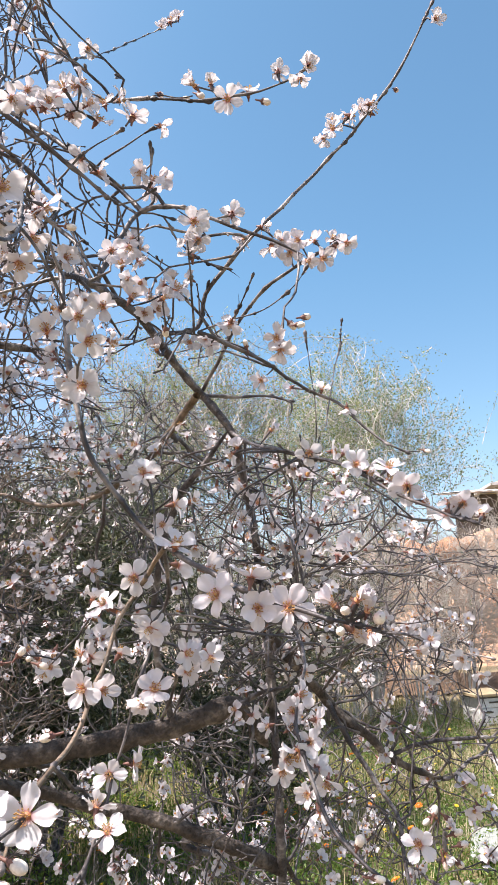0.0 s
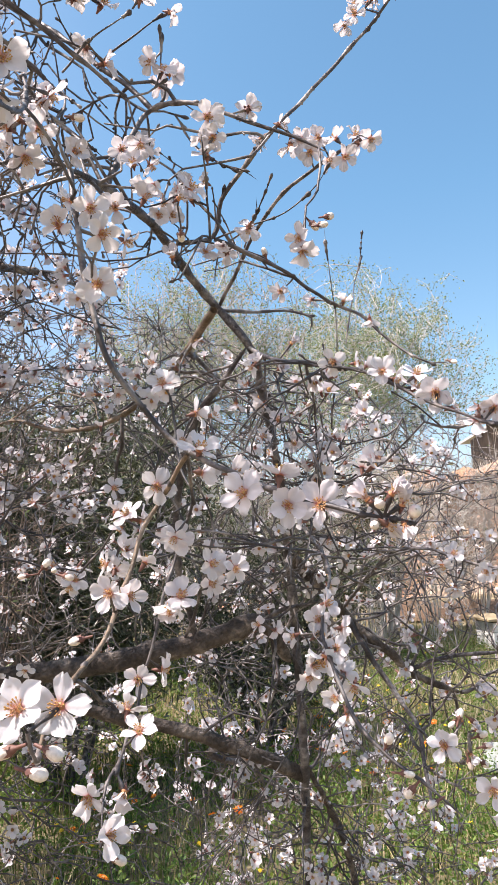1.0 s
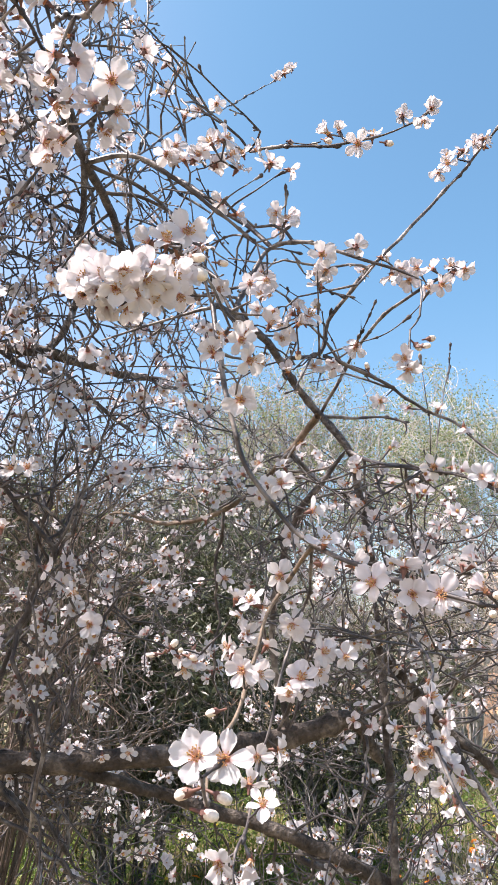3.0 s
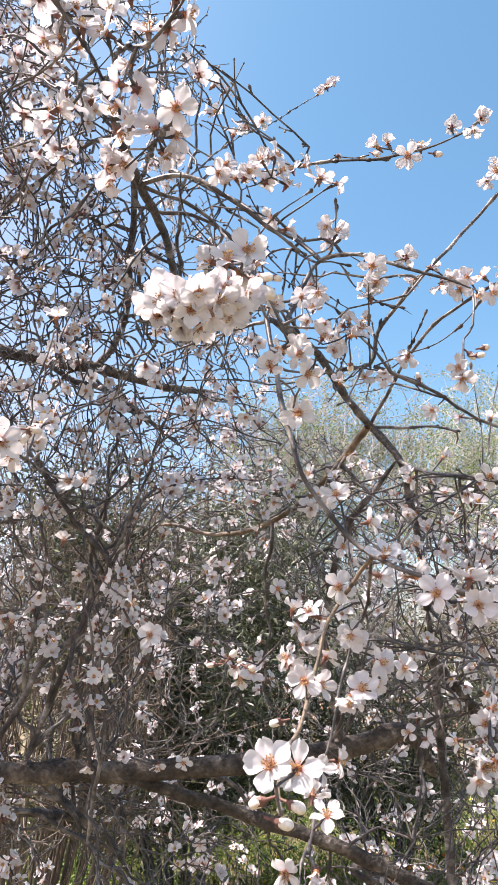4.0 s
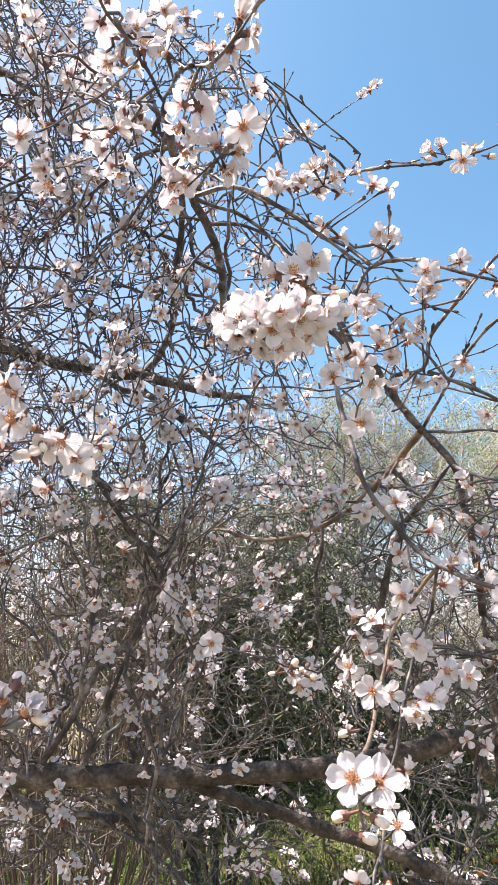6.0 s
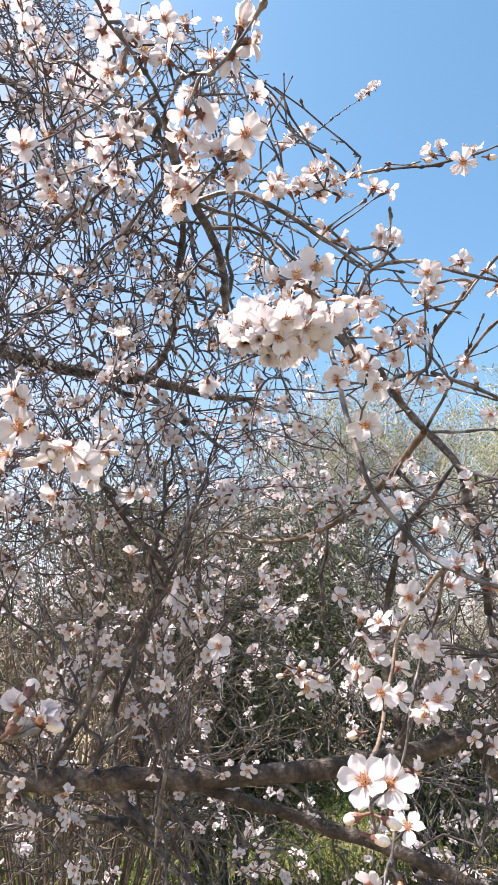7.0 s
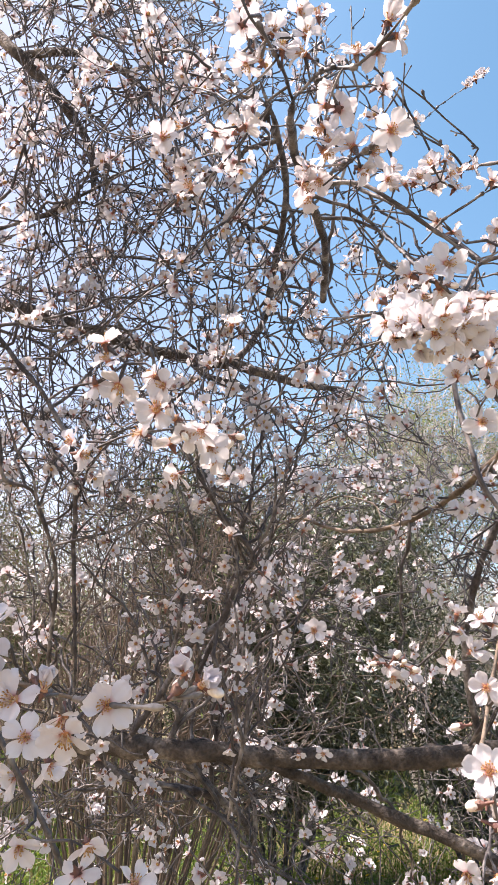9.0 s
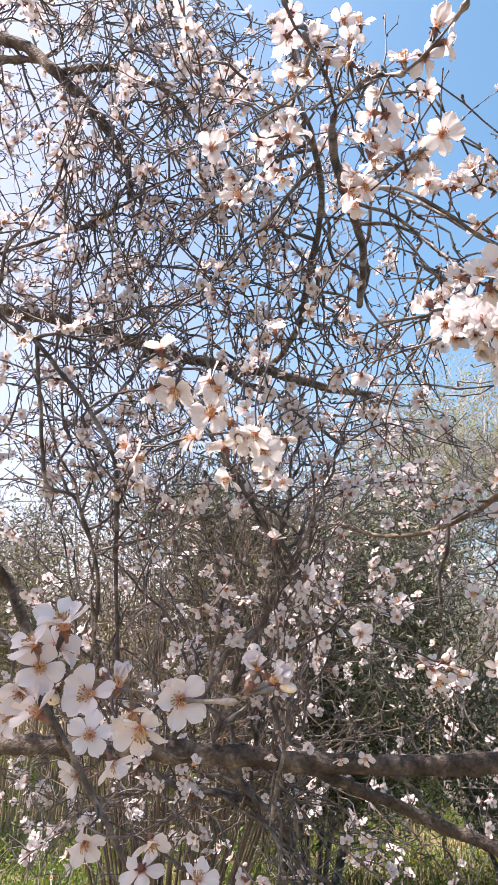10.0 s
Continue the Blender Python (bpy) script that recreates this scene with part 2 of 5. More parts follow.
def smooth_line(points, step):
    """Catmull-Rom through the points, resampled at about the given step."""
    p = np.asarray(points, float)
    p = np.vstack([2 * p[0] - p[1], p, 2 * p[-1] - p[-2]])
    out = []
    for i in range(1, len(p) - 2):
        n = max(1, int(round(np.linalg.norm(p[i + 1] - p[i]) / step)))
        for k in range(n):
            t = k / n
            a, b, c, d = p[i - 1], p[i], p[i + 1], p[i + 2]
            out.append(0.5 * (2 * b + (c - a) * t + (2 * a - 5 * b + 4 * c - d) * t * t + (3 * b - a - 3 * c + d) * t**3))
    out.append(p[-2])
    return np.array(out)


def cross(a, b):
    return np.stack([a[..., 1] * b[..., 2] - a[..., 2] * b[..., 1], a[..., 2] * b[..., 0] - a[..., 0] * b[..., 2], a[..., 0] * b[..., 1] - a[..., 1] * b[..., 0]], -1)


RINGS = {}


def tube(line, radii, sides):
    """Vertices and faces of a tube along a line."""
    line = np.asarray(line, float)
    n = len(line)
    if (n, sides) not in RINGS:
        i, j = np.meshgrid(np.arange(n - 1), np.arange(sides), indexing="ij")
        k = (j + 1) % sides
        ang = np.arange(sides) * 2 * math.pi / sides
        RINGS[n, sides] = (np.stack([i * sides + j, i * sides + k, (i + 1) * sides + k, (i + 1) * sides + j], -1).reshape(-1, 4), np.cos(ang)[None, :, None], np.sin(ang)[None, :, None])
    faces, co, si = RINGS[n, sides]
    tan = np.empty_like(line)
    tan[1:-1] = line[2:] - line[:-2]
    tan[0], tan[-1] = line[1] - line[0], line[-1] - line[-2]
    tan /= np.sqrt((tan * tan).sum(1))[:, None] + 1e-9
    ref = np.zeros((1, 3))
    ref[0, np.abs(tan).max(0).argmin()] = 1.0
    u = cross(tan, ref)
    u /= np.sqrt((u * u).sum(1))[:, None] + 1e-9
    v = cross(tan, u)
    r = np.asarray(radii, float).reshape(n, -1, 1)
    return (line[:, None] + (co * u[:, None] + si * v[:, None]) * r).reshape(-1, 3), faces


class Bunch:
    """Gathers many small shapes into one mesh."""

    def __init__(self):
        self.v, self.f, self.m, self.r, self.n = [], [], [], [], 0

    def add(self, verts, faces, mat=0, reach=None):
        self.v.append(np.asarray(verts))
        if isinstance(faces, list) and len(set(map(len, faces))) > 1:
            self.f.extend([[a + self.n for a in f] for f in faces])
        else:
            self.f.extend((np.asarray(faces) + self.n).tolist())
        self.m.extend([mat] * len(faces) if np.isscalar(mat) else list(mat))
        self.r.append(np.zeros(len(verts)) if reach is None else np.asarray(reach))
        self.n += len(verts)

    def mesh(self, name, mats, reach=False, smooth=True):
        return mesh_of(name, np.vstack(self.v), self.f, mats, self.m, smooth, np.concatenate(self.r) if reach else None)


rng = np.random.default_rng(7)


def unit(v):
    v = np.asarray(v, float)
    return v / (math.sqrt(v @ v) + 1e-9)


def basis(axis, spin):
    """A turn whose z is the axis."""
    q = Vector(axis).to_track_quat("Z", "Y").to_matrix()
    return q @ Matrix.Rotation(spin, 3, "Z")


# ---- blossom shapes ----
def petal_grid(rows, cols, length=0.0195, width=0.0135, cup=0.25, twist=0.0, wave=0.0, seed=0):
    r = np.random.default_rng(seed)
    ph = r.uniform(0, 6.28, 3)
    verts, reach = [], []
    for i in range(rows + 1):
        s = i / rows
        half = width * 0.5 * (0.13 + 0.87 * math.sin(math.pi * min(1, (0.03 + 0.90 * s) ** 1.4)) ** 0.9)
        for j in range(cols + 1):
            q = 2 * j / cols - 1
            notch = 0.10 * max(0, s - 0.8) / 0.2 * math.exp(-((q / 0.3) ** 2)) + 0.09 * max(0, s - 0.7) / 0.3 * abs(q) ** 2
            x, y = half * q, length * (0.06 + s * 0.94 - notch)
            z = cup * (0.35 * length * s * (1 - 0.8 * s) * 2 + 0.5 * half * q * q) + twist * q * s * 0.004
            z += wave * 0.0012 * s * (math.sin(5 * q + ph[0]) + math.sin(6 * s + ph[1]))
            verts.append((x, y, z))
            reach.append(s)
    faces = [(i * (cols + 1) + j, i * (cols + 1) + j + 1, (i + 1) * (cols + 1) + j + 1, (i + 1) * (cols + 1) + j) for i in range(rows) for j in range(cols)]
    return np.array(verts), faces, reach


PETAL_MESHES = []
for k in range(6):
    v, f, r = petal_grid(7, 6, 0.0195 + 0.0012 * (k % 3 - 1), 0.0120 + 0.0018 * (k % 2), (0.35, 0.6, 0.15, 0.8, 0.45, -0.15)[k], (0.5, -0.6, 0.2, 0.8, -0.9, 0.3)[k], 0.9, k)
    PETAL_MESHES.append(mesh_of("petal", v, f, [PETAL], reach=r))


def calyx_mesh():
    b = Bunch()
    line = np.array([(0, 0, -0.010), (0, 0, -0.007), (0, 0, -0.004), (0, 0, -0.001), (0, 0, 0.0008)])
    v, f = tube(line, [0.0010, 0.0014, 0.0026, 0.0030, 0.0022], 8)
    b.add(v, f)
    for k in range(5):
        a = 2 * math.pi * (k + 0.5) / 5
        o, s = np.array((math.cos(a), math.sin(a), 0)), np.array((-math.sin(a), math.cos(a), 0))
        z = np.array((0, 0, 1.0))
        v = [o * 0.002 - s * 0.0016 - z * 0.0012, o * 0.002 + s * 0.0016 - z * 0.0012, o * 0.0045 + s * 0.0012 - z * 0.0017, o * 0.0062 - z * 0.0026, o * 0.0045 - s * 0.0012 - z * 0.0017]
        b.add(np.array(v), [[0, 1, 2, 3, 4]])
    return b.mesh("calyx", [CALYX])


def stamen_mesh(seed):
    r = np.random.default_rng(seed)
    b = Bunch()
    v, f = tube(np.array([(0, 0, -0.0005), (0, 0, 0.0010), (0, 0, 0.0016)]), [0.0034, 0.0030, 0.0006], 8)
    b.add(v, f, 2)
    for k in range(26):
        a, tilt, h = r.uniform(0, 6.28), r.uniform(0.05, 0.62), r.uniform(0.004, 0.0082)
        d = np.array((math.cos(a) * math.sin(tilt), math.sin(a) * math.sin(tilt), math.cos(tilt)))
        p = np.array((math.cos(a), math.sin(a), 0)) * 0.0014
        v, f = tube(np.array([p, p + d * h]), [0.00034, 0.00022], 3)
        b.add(v, f, 0)
        c = p + d * h
        v, f = tube(np.array([c - d * 0.0003, c + d * 0.0003, c + d * 0.0010, c + d * 0.0013]), [0.0002, 0.00052, 0.00048, 0.0001], 5)
        b.add(v, f, 1)
    return b.mesh("stamens", [FILAMENT, STAMEN, THROAT])


CALYX_MESH = calyx_mesh()
STAMEN_MESHES = [stamen_mesh(k) for k in range(3)]


def bud_mesh(fat):
    b = Bunch()
    z = np.array([0.0, 0.002, 0.0045, 0.0075, 0.0105, 0.0125, 0.0135]) - 0.006
    v, f = tube(np.stack([0 * z, 0 * z, z], 1), np.array([0.001, 0.0022, 0.0030, 0.0036, 0.0034, 0.0022, 0.0004]) * fat, 9)
    index = [0 if i // 9 < 2 else 1 for i in range(len(f))]
    b.add(v, f, index)
    v, f = tube(np.array([(0, 0, -0.012), (0, 0, -0.006)]), [0.0009, 0.0012], 6)
    b.add(v, f, 0)
    for k in range(5):
        a = 2 * math.pi * k / 5
        o, s, u = np.array((math.cos(a), math.sin(a), 0)), np.array((-math.sin(a), math.cos(a), 0)), np.array((0, 0, 1.0))
        b.add(np.array([o * 0.0032 * fat - s * 0.0016 - u * 0.0035, o * 0.0032 * fat + s * 0.0016 - u * 0.0035, o * 0.0041 * fat + u * 0.0008]), [[0, 1, 2]], 0)
    return b.mesh("bud", [CALYX, BUD_SKIN])


BUD_MESHES = [bud_mesh(1.0), bud_mesh(0.8), bud_mesh(1.12)]


def small_flower(seed):
    """A light whole flower for the crowded inner wood: vertices, faces, material, reach."""
    r = np.random.default_rng(seed)
    b = Bunch()
    shut = r.uniform(0.15, 0.65)
    for k in range(5):
        v, f, reach = petal_grid(3, 2, 0.0195, 0.0130, r.uniform(0.1, 0.8), r.uniform(-0.8, 0.8), 0.6, seed * 5 + k)
        m = Matrix.Rotation(2 * math.pi * k / 5 + r.normal(0, 0.08), 3, "Z") @ Matrix.Rotation(shut + r.normal(0, 0.15), 3, "X")
        b.add(v @ np.array(m).T, f, 0, reach)
    v, f = tube(np.array([(0, 0, -0.009), (0, 0, -0.003), (0, 0, 0.001)]), [0.001, 0.0027, 0.0028], 5)
    b.add(v, f, 1)
    v, f = tube(np.array([(0, 0, 0.0005), (0, 0, 0.006), (0, 0, 0.008)]), [0.0014, 0.0030, 0.001], 5)
    b.add(v, f, 2)
    return np.vstack(b.v), np.array([list(q) for q in b.f]), b.m, np.concatenate(b.r)


SMALL = [small_flower(k) for k in range(8)]


def small_bud():
    z = np.array([-0.008, -0.003, 0.001, 0.005, 0.007])
    v, f = tube(np.stack([0 * z, 0 * z, z], 1), [0.001, 0.0028, 0.0042, 0.0032, 0.0004], 6)
    return v, f, [1 if i // 6 < 1 else 0 for i in range(len(f))], np.full(len(v), 0.8)


SMALL_BUD = small_bud()
SMALL_MESHES = [mesh_of("blossom", v, f, [PETAL, CALYX, STAMEN], mi, reach=re) for v, f, mi, re in SMALL]


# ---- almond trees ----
MEAN_EYE = np.array((-0.05, -0.02, 1.48))  # mean camera eye; the crowns' volume is laid out to fit its view
# Crown outline in degrees from that eye, taken from pixel positions
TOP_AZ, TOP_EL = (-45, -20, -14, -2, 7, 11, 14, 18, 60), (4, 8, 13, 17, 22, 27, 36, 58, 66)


COVER = np.zeros((180, 90))


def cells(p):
    """The two-degree cells, as seen from the mean camera eye, that points lie in."""
    q = np.asarray(p) - MEAN_EYE
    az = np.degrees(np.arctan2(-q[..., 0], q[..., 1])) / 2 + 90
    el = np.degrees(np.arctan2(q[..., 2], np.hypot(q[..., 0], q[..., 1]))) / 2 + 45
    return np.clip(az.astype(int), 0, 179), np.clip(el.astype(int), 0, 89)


class Tree:
    def __init__(self, root):
        self.root, self.n = root, 0
        self.at, self.dirs, self.rad = np.zeros((260000, 3)), np.zeros((260000, 3)), np.zeros(260000)
        self.inner = np.zeros(260000, dtype=bool)
        self.twigs, self.flowers, self.count, self.own = Bunch(), Bunch(), 0, 0

    def learn(self, line, radii):
        d = np.gradient(line, axis=0)
        d /= np.linalg.norm(d, axis=1)[:, None] + 1e-9
        line, d, radii = line[::2], d[::2], np.asarray(radii)[::2]
        k = slice(self.n, self.n + len(line))
        self.at[k], self.dirs[k], self.rad[k] = line, d, radii
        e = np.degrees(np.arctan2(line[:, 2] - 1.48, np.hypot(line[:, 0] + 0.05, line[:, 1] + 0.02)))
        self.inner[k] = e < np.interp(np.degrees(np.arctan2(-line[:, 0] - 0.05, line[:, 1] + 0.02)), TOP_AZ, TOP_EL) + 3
        self.n += len(line)
        np.add.at(COVER, cells(line), 1)

    def nearest(self, p, wish=0.0, least=0.0, inner=False):
        """The wood whose distance from p comes nearest to the wish."""
        d = np.abs(np.linalg.norm(self.at[: self.n] - p, axis=1) - wish) + np.where(self.rad[: self.n] < least, 0.3, 0)
        if inner:
            d = d + np.where(self.inner[: self.n], 0, 5)
        i = int(d.argmin())
        return self.at[i], self.dirs[i], self.rad[i]


def limb(tree, r0, r1, *points, name="branch", label="", bark=None):
    """One branch of its own through the points, thinning from r0 to r1 metres of radius, with knots and uneven bark."""
    line = smooth_line(points, 0.012 if r0 < 0.012 else 0.018)
    n = len(line)
    s = np.linspace(0, 1, n)
    rad = r0 + (r1 - r0) * s
    kink = np.array([noise.noise_vector(Vector(p) * 24) for p in line]) * np.minimum(0.002 + 0.12 * rad, 0.004)[:, None]
    line = line + kink * np.minimum(1, np.minimum(s, 1 - s) * 12)[:, None]
    sides = 14 if r0 > 0.012 else (9 if r0 > 0.005 else 6)
    ang = np.linspace(0, 2 * math.pi, sides, endpoint=False)
    rough = np.array([[1 + 0.22 * noise.noise(Vector((p[0] * 45, p[1] * 45 + 3 * math.cos(a) * 0.5, p[2] * 45 + math.sin(a) * 1.5))) + 0.10 * noise.noise(Vector(p) * 150 + Vector((math.cos(a), math.sin(a), 0)) * 2) for a in ang] for p in line])
    radii = rad[:, None] * rough
    for k in range(2, n - 2):
        if rng.random() < 0.12:
            radii[k] *= rng.uniform(1.15, 1.5 if r0 < 0.006 else 1.25)
    radii *= np.interp(s, (0, 0.86, 1), (1, 1, 0.45))[:, None]
    radii[-1] *= 0.3
    v, f = tube(line, radii, sides)
    me = mesh_of(name, v, f, [bark or (LIMB_BARK if r0 > 0.0095 else BARK if r0 > 0.0042 else TWIG)])
    put(name, me, tree.root, label)
    tree.learn(line, rad)
    if r0 < 0.006:
        for k in range(2, n - 1):
            if rng.random() < 0.36:
                out = unit(cross(line[k] - line[k - 1], rng.normal(0, 1, 3)) + 0.7 * unit(line[k] - line[k - 1]))
                spur(tree, line[k], out, rng.uniform(0.0018, 0.0032), rng.uniform(0.009, 0.021))


def twig(tree, a, b, away, r0, r1, step=0.022, wob=0.008):
    """A thin side shoot from a to b, gathered with the other twigs of its tree."""
    length = np.linalg.norm(b - a)
    mid = a + away * length * 0.34 + rng.normal(0, 0.08, 3) * length
    n = max(3, int(length / step))
    t = np.linspace(0, 1, n)[:, None]
    line = (1 - t) ** 2 * a + 2 * t * (1 - t) * mid + t**2 * b
    knots = np.vstack([np.zeros(3), rng.normal(0, wob * 1.15 * min(1, length / 0.2), (max(2, int(n / 1.8)), 3))])
    u = np.linspace(0, len(knots) - 1, n)
    line = line + np.stack([np.interp(u, np.arange(len(knots)), knots[:, q]) for q in range(3)], 1) + rng.normal(0, wob * 0.06, (n, 3)) * (t > 0)
    rad = r0 + (r1 - r0) * t[:, 0]
    v, f = tube(line, rad * (1 + 0.25 * rng.random(n)), 5 if r0 > 0.002 else 4)
    if r0 > 0.0019 and length > 0.16 and tree.own < 290:
        tree.own += 1
        put("twig", mesh_of("twig", v, f, [TWIG]), tree.root)
    else:
        tree.twigs.add(v, f)
    tree.learn(line, rad)
    return line


def spur(tree, p, axis, r=0.0016, length=0.012):
    """A short knobbly fruiting spur or leaf bud."""
    axis = unit(axis)
    line = np.array([p, p + axis * length * 0.4, p + axis * length * 0.7, p + axis * length * 0.88, p + axis * length])
    v, f = tube(line, [r * 0.65, r * 0.6, r * 1.15, r * 0.9, r * 0.15], 5)
    tree.twigs.add(v, f)


def twiglet(tree, p, along):
    """A short crooked side shoot with a bud at its end; returns the end and its way."""
    d = unit(along * 0.7 + unit(cross(along, rng.normal(0, 1, 3))) * rng.uniform(0.5, 1.1))
    length = rng.uniform(0.018, 0.075)
    bend = p + d * length * 0.5
    d = unit(d + rng.normal(0, 0.25, 3) + np.array((0, 0, 0.12)))
    end = bend + d * length * 0.5
    v, f = tube(np.array([p, bend, end - d * 0.005, end - d * 0.002, end]), np.array([0.0011, 0.0009, 0.0008, 0.0015, 0.0003]), 4)
    tree.twigs.add(v, f)
    spur(tree, bend, unit(d + rng.normal(0, 0.6, 3)), 0.0016, 0.008)
    return end, d


def bloom(tree, p, way="out", big=1.0):
    """An open blossom with five petals, calyx and stamens, on a spur from the nearest wood."""
    p = np.array(p)
    at, along, r = tree.nearest(p)
    gap = np.linalg.norm(p - at)
    if gap > 0.03:
        line = twig(tree, at, at + (p - at) * (1 - 0.014 / gap), unit(0.5 * along + unit(p - at)), min(r * 0.7, 0.0022), 0.0011, 0.012, 0.003)
    else:
        spur(tree, at, p - at + 1e-4, 0.0018, max(0.006, gap))
    out = unit(p - at + 1e-4)
    lean = {"out": np.array((0.1, -0.6, 0.1)), "up": np.array((0.0, -0.25, 1.0)), "down": np.array((0.2, -0.55, -0.9)), "back": np.array((0.3, 0.8, 0.3)), "front": np.array((0.0, -1.0, 0.0)), "cup": np.array((-0.25, -0.9, 0.1)), "half": np.array((0.1, -0.5, 0.8)), "half_down": np.array((0.2, -0.7, -0.6))}[way]
    # front and cup blossoms are turned to face the camera
    axis = unit(unit(MEAN_EYE + (-0.08, -0.1, 0) - p) + rng.normal(0, 0.12, 3)) if way == "front" else unit(lean + 0.55 * out + rng.normal(0, 0.62, 3))
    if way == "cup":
        axis = unit(unit(MEAN_EYE - p) + 0.6 * out + rng.normal(0, 0.28, 3))
    m = Matrix.Translation(Vector(p) - tree.root.location) @ basis(axis, rng.uniform(0, 6.28)).to_4x4()
    size = rng.normal(0.89, 0.07) * {"half": 0.74, "half_down": 0.74, "cup": 0.74}.get(way, 1) * big
    m = m @ Matrix.Diagonal((size, size, size, 1))
    flower = put("blossom", CALYX_MESH, tree.root, m=m)
    shut = rng.choice([0.08, 0.2, 0.35, 0.5, 0.85], p=[0.2, 0.25, 0.25, 0.18, 0.12])
    if way == "front":
        shut = rng.uniform(0.1, 0.4)
    if way == "cup":
        shut = rng.uniform(0.25, 0.95)
    if way.startswith("half"):
        shut = rng.uniform(1.12, 1.4)
    for k in range(5):
        put("petal", PETAL_MESHES[rng.integers(6)], flower, m=Matrix(pose(0, 0, 0, 0, 0, 72 * k + rng.normal(0, 4))) @ pose(0, 0, 0, math.degrees(shut) + rng.normal(0, 8), rng.normal(0, 8), 0) @ Matrix.Diagonal((1.06 if way == "front" else 1.0, 1, 1, 1)))
    put("stamen_tuft", STAMEN_MESHES[rng.integers(3)], flower)
    flower.children[-1].location = (0, 0, 0)
    tree.count += 1


def bud(tree, p, axis=None):
    """A closed pink-white bud in its red calyx."""
    p = np.array(p)
    at, along, r = tree.nearest(p)
    if np.linalg.norm(p - at) > 0.03:
        twig(tree, at, p - unit(p - at) * 0.01, unit(0.4 * along + unit(p - at)), min(r * 0.7, 0.0018), 0.001, 0.012, 0.002)
    a = unit(p - at + rng.normal(0, 0.006, 3)) if axis is None else unit(axis)
    put("bud", BUD_MESHES[rng.integers(3)], tree.root, m=Matrix.Translation(Vector(p) - tree.root.location) @ basis(a, rng.uniform(0, 6)).to_4x4())


def scatter_flower(tree, p, axis, size):
    kind = rng.integers(8) if rng.random() < 0.82 else 8
    v, f, mi, re = SMALL[kind] if kind < 8 else SMALL_BUD
    m = np.array(basis(axis, rng.uniform(0, 6.28))) * size
    if kind < 8 and p[1] < 1.55 and tree.count < 300:
        tree.count += 1
        put("blossom", SMALL_MESHES[kind], tree.root, m=Matrix.Translation(Vector(p) - tree.root.location) @ Matrix(m.tolist()).to_4x4())
        return
    tree.flowers.add(v @ m.T + p, np.asarray(f), mi, re)




def fill(tree, count, az, el, dist, flowers, longest=0.75, outline=None, wishes=(0.08, 0.18, 0.35, 0.6), thin=0.0, full=8):
    """Grows the tangle of the crown: shoots reach from the wood into a sector of the camera's view, under an outline
    fitted to it.
    """
    goals = []
    while len(goals) < count:
        a, e, d = rng.uniform(*az), rng.uniform(*el), dist[0] + (dist[1] - dist[0]) * rng.random() ** 0.8
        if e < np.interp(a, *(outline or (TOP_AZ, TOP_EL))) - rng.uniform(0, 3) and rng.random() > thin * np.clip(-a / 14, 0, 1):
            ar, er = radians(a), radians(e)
            goals.append(MEAN_EYE + d * np.array((-math.sin(ar) * math.cos(er), math.cos(ar) * math.cos(er), math.sin(er))))
    goals = [g for g in goals if g[2] > 0.25]
    at = tree.at[: tree.n : 4].copy()
    goals.sort(key=lambda g: np.linalg.norm(at - g, axis=1).min())
    for g in goals:
        p, along, r = tree.nearest(g, rng.choice(wishes), 0.0012, outline is None)
        reach = np.linalg.norm(g - p)
        if reach > longest:
            g = p + (g - p) * longest / reach
        if COVER[cells(p + (g - p) * np.linspace(0.15, 1, 6)[:, None])].mean() > full:
            continue
        r0 = float(np.clip(r * 0.75, 0.0015, 0.0017 + 0.0042 * min(reach, 0.7)))
        line = twig(tree, p, g, unit(along * (1 if along @ (g - p) > 0 else -0.3) + unit(g - p) + np.array((0, 0, 0.25))), r0, 0.001)
        burst = 0
        ways = np.gradient(line, axis=0)
        for k in range(2, len(line)):
            if rng.random() < 0.24:
                end, way = twiglet(tree, line[k], unit(ways[k]))
                if rng.random() < flowers * 0.35:
                    axis = unit(way + rng.normal(0, 0.6, 3))
                    scatter_flower(tree, end + axis * 0.008, axis, rng.normal(0.82, 0.08))
            if rng.random() < 0.5:
                spur(tree, line[k], unit(rng.normal(0, 1, 3) + 0.6 * unit(ways[k])), rng.uniform(0.0013, 0.0022), rng.uniform(0.006, 0.015))
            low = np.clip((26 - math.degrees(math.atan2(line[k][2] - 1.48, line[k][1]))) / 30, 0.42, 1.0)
            burst = burst - 1 if burst > 0 else (rng.integers(2, 6) if rng.random() < flowers * low * 0.32 else 0)
            if burst > 0:
                for q in range(rng.integers(1, 4)):
                    axis = unit(rng.normal(0, 1, 3) + np.array((-0.2, -0.5, 0.3)))
                    scatter_flower(tree, line[k] + axis * rng.uniform(0.008, 0.02), axis, rng.normal(0.85, 0.08))


near = Tree(thing("almond_tree", (0.03, 1.78, 0), "old almond tree in full white-pink blossom, standing in grass", "tree", "almond trees"))
limb(near, 0.0135, 0.011, (0.03, 1.80, -0.05), (0.07, 1.79, 0.3), (0.03, 1.73, 0.6), (0.025, 1.672, 0.858), name="trunk", label="grey-brown fissured trunk")
limb(near, 0.0098, 0.007, (0.06, 1.84, -0.05), (0.16, 1.86, 0.4), (0.12, 1.74, 0.8), (0.03, 1.50, 1.07), name="trunk", label="grey-brown fissured trunk")
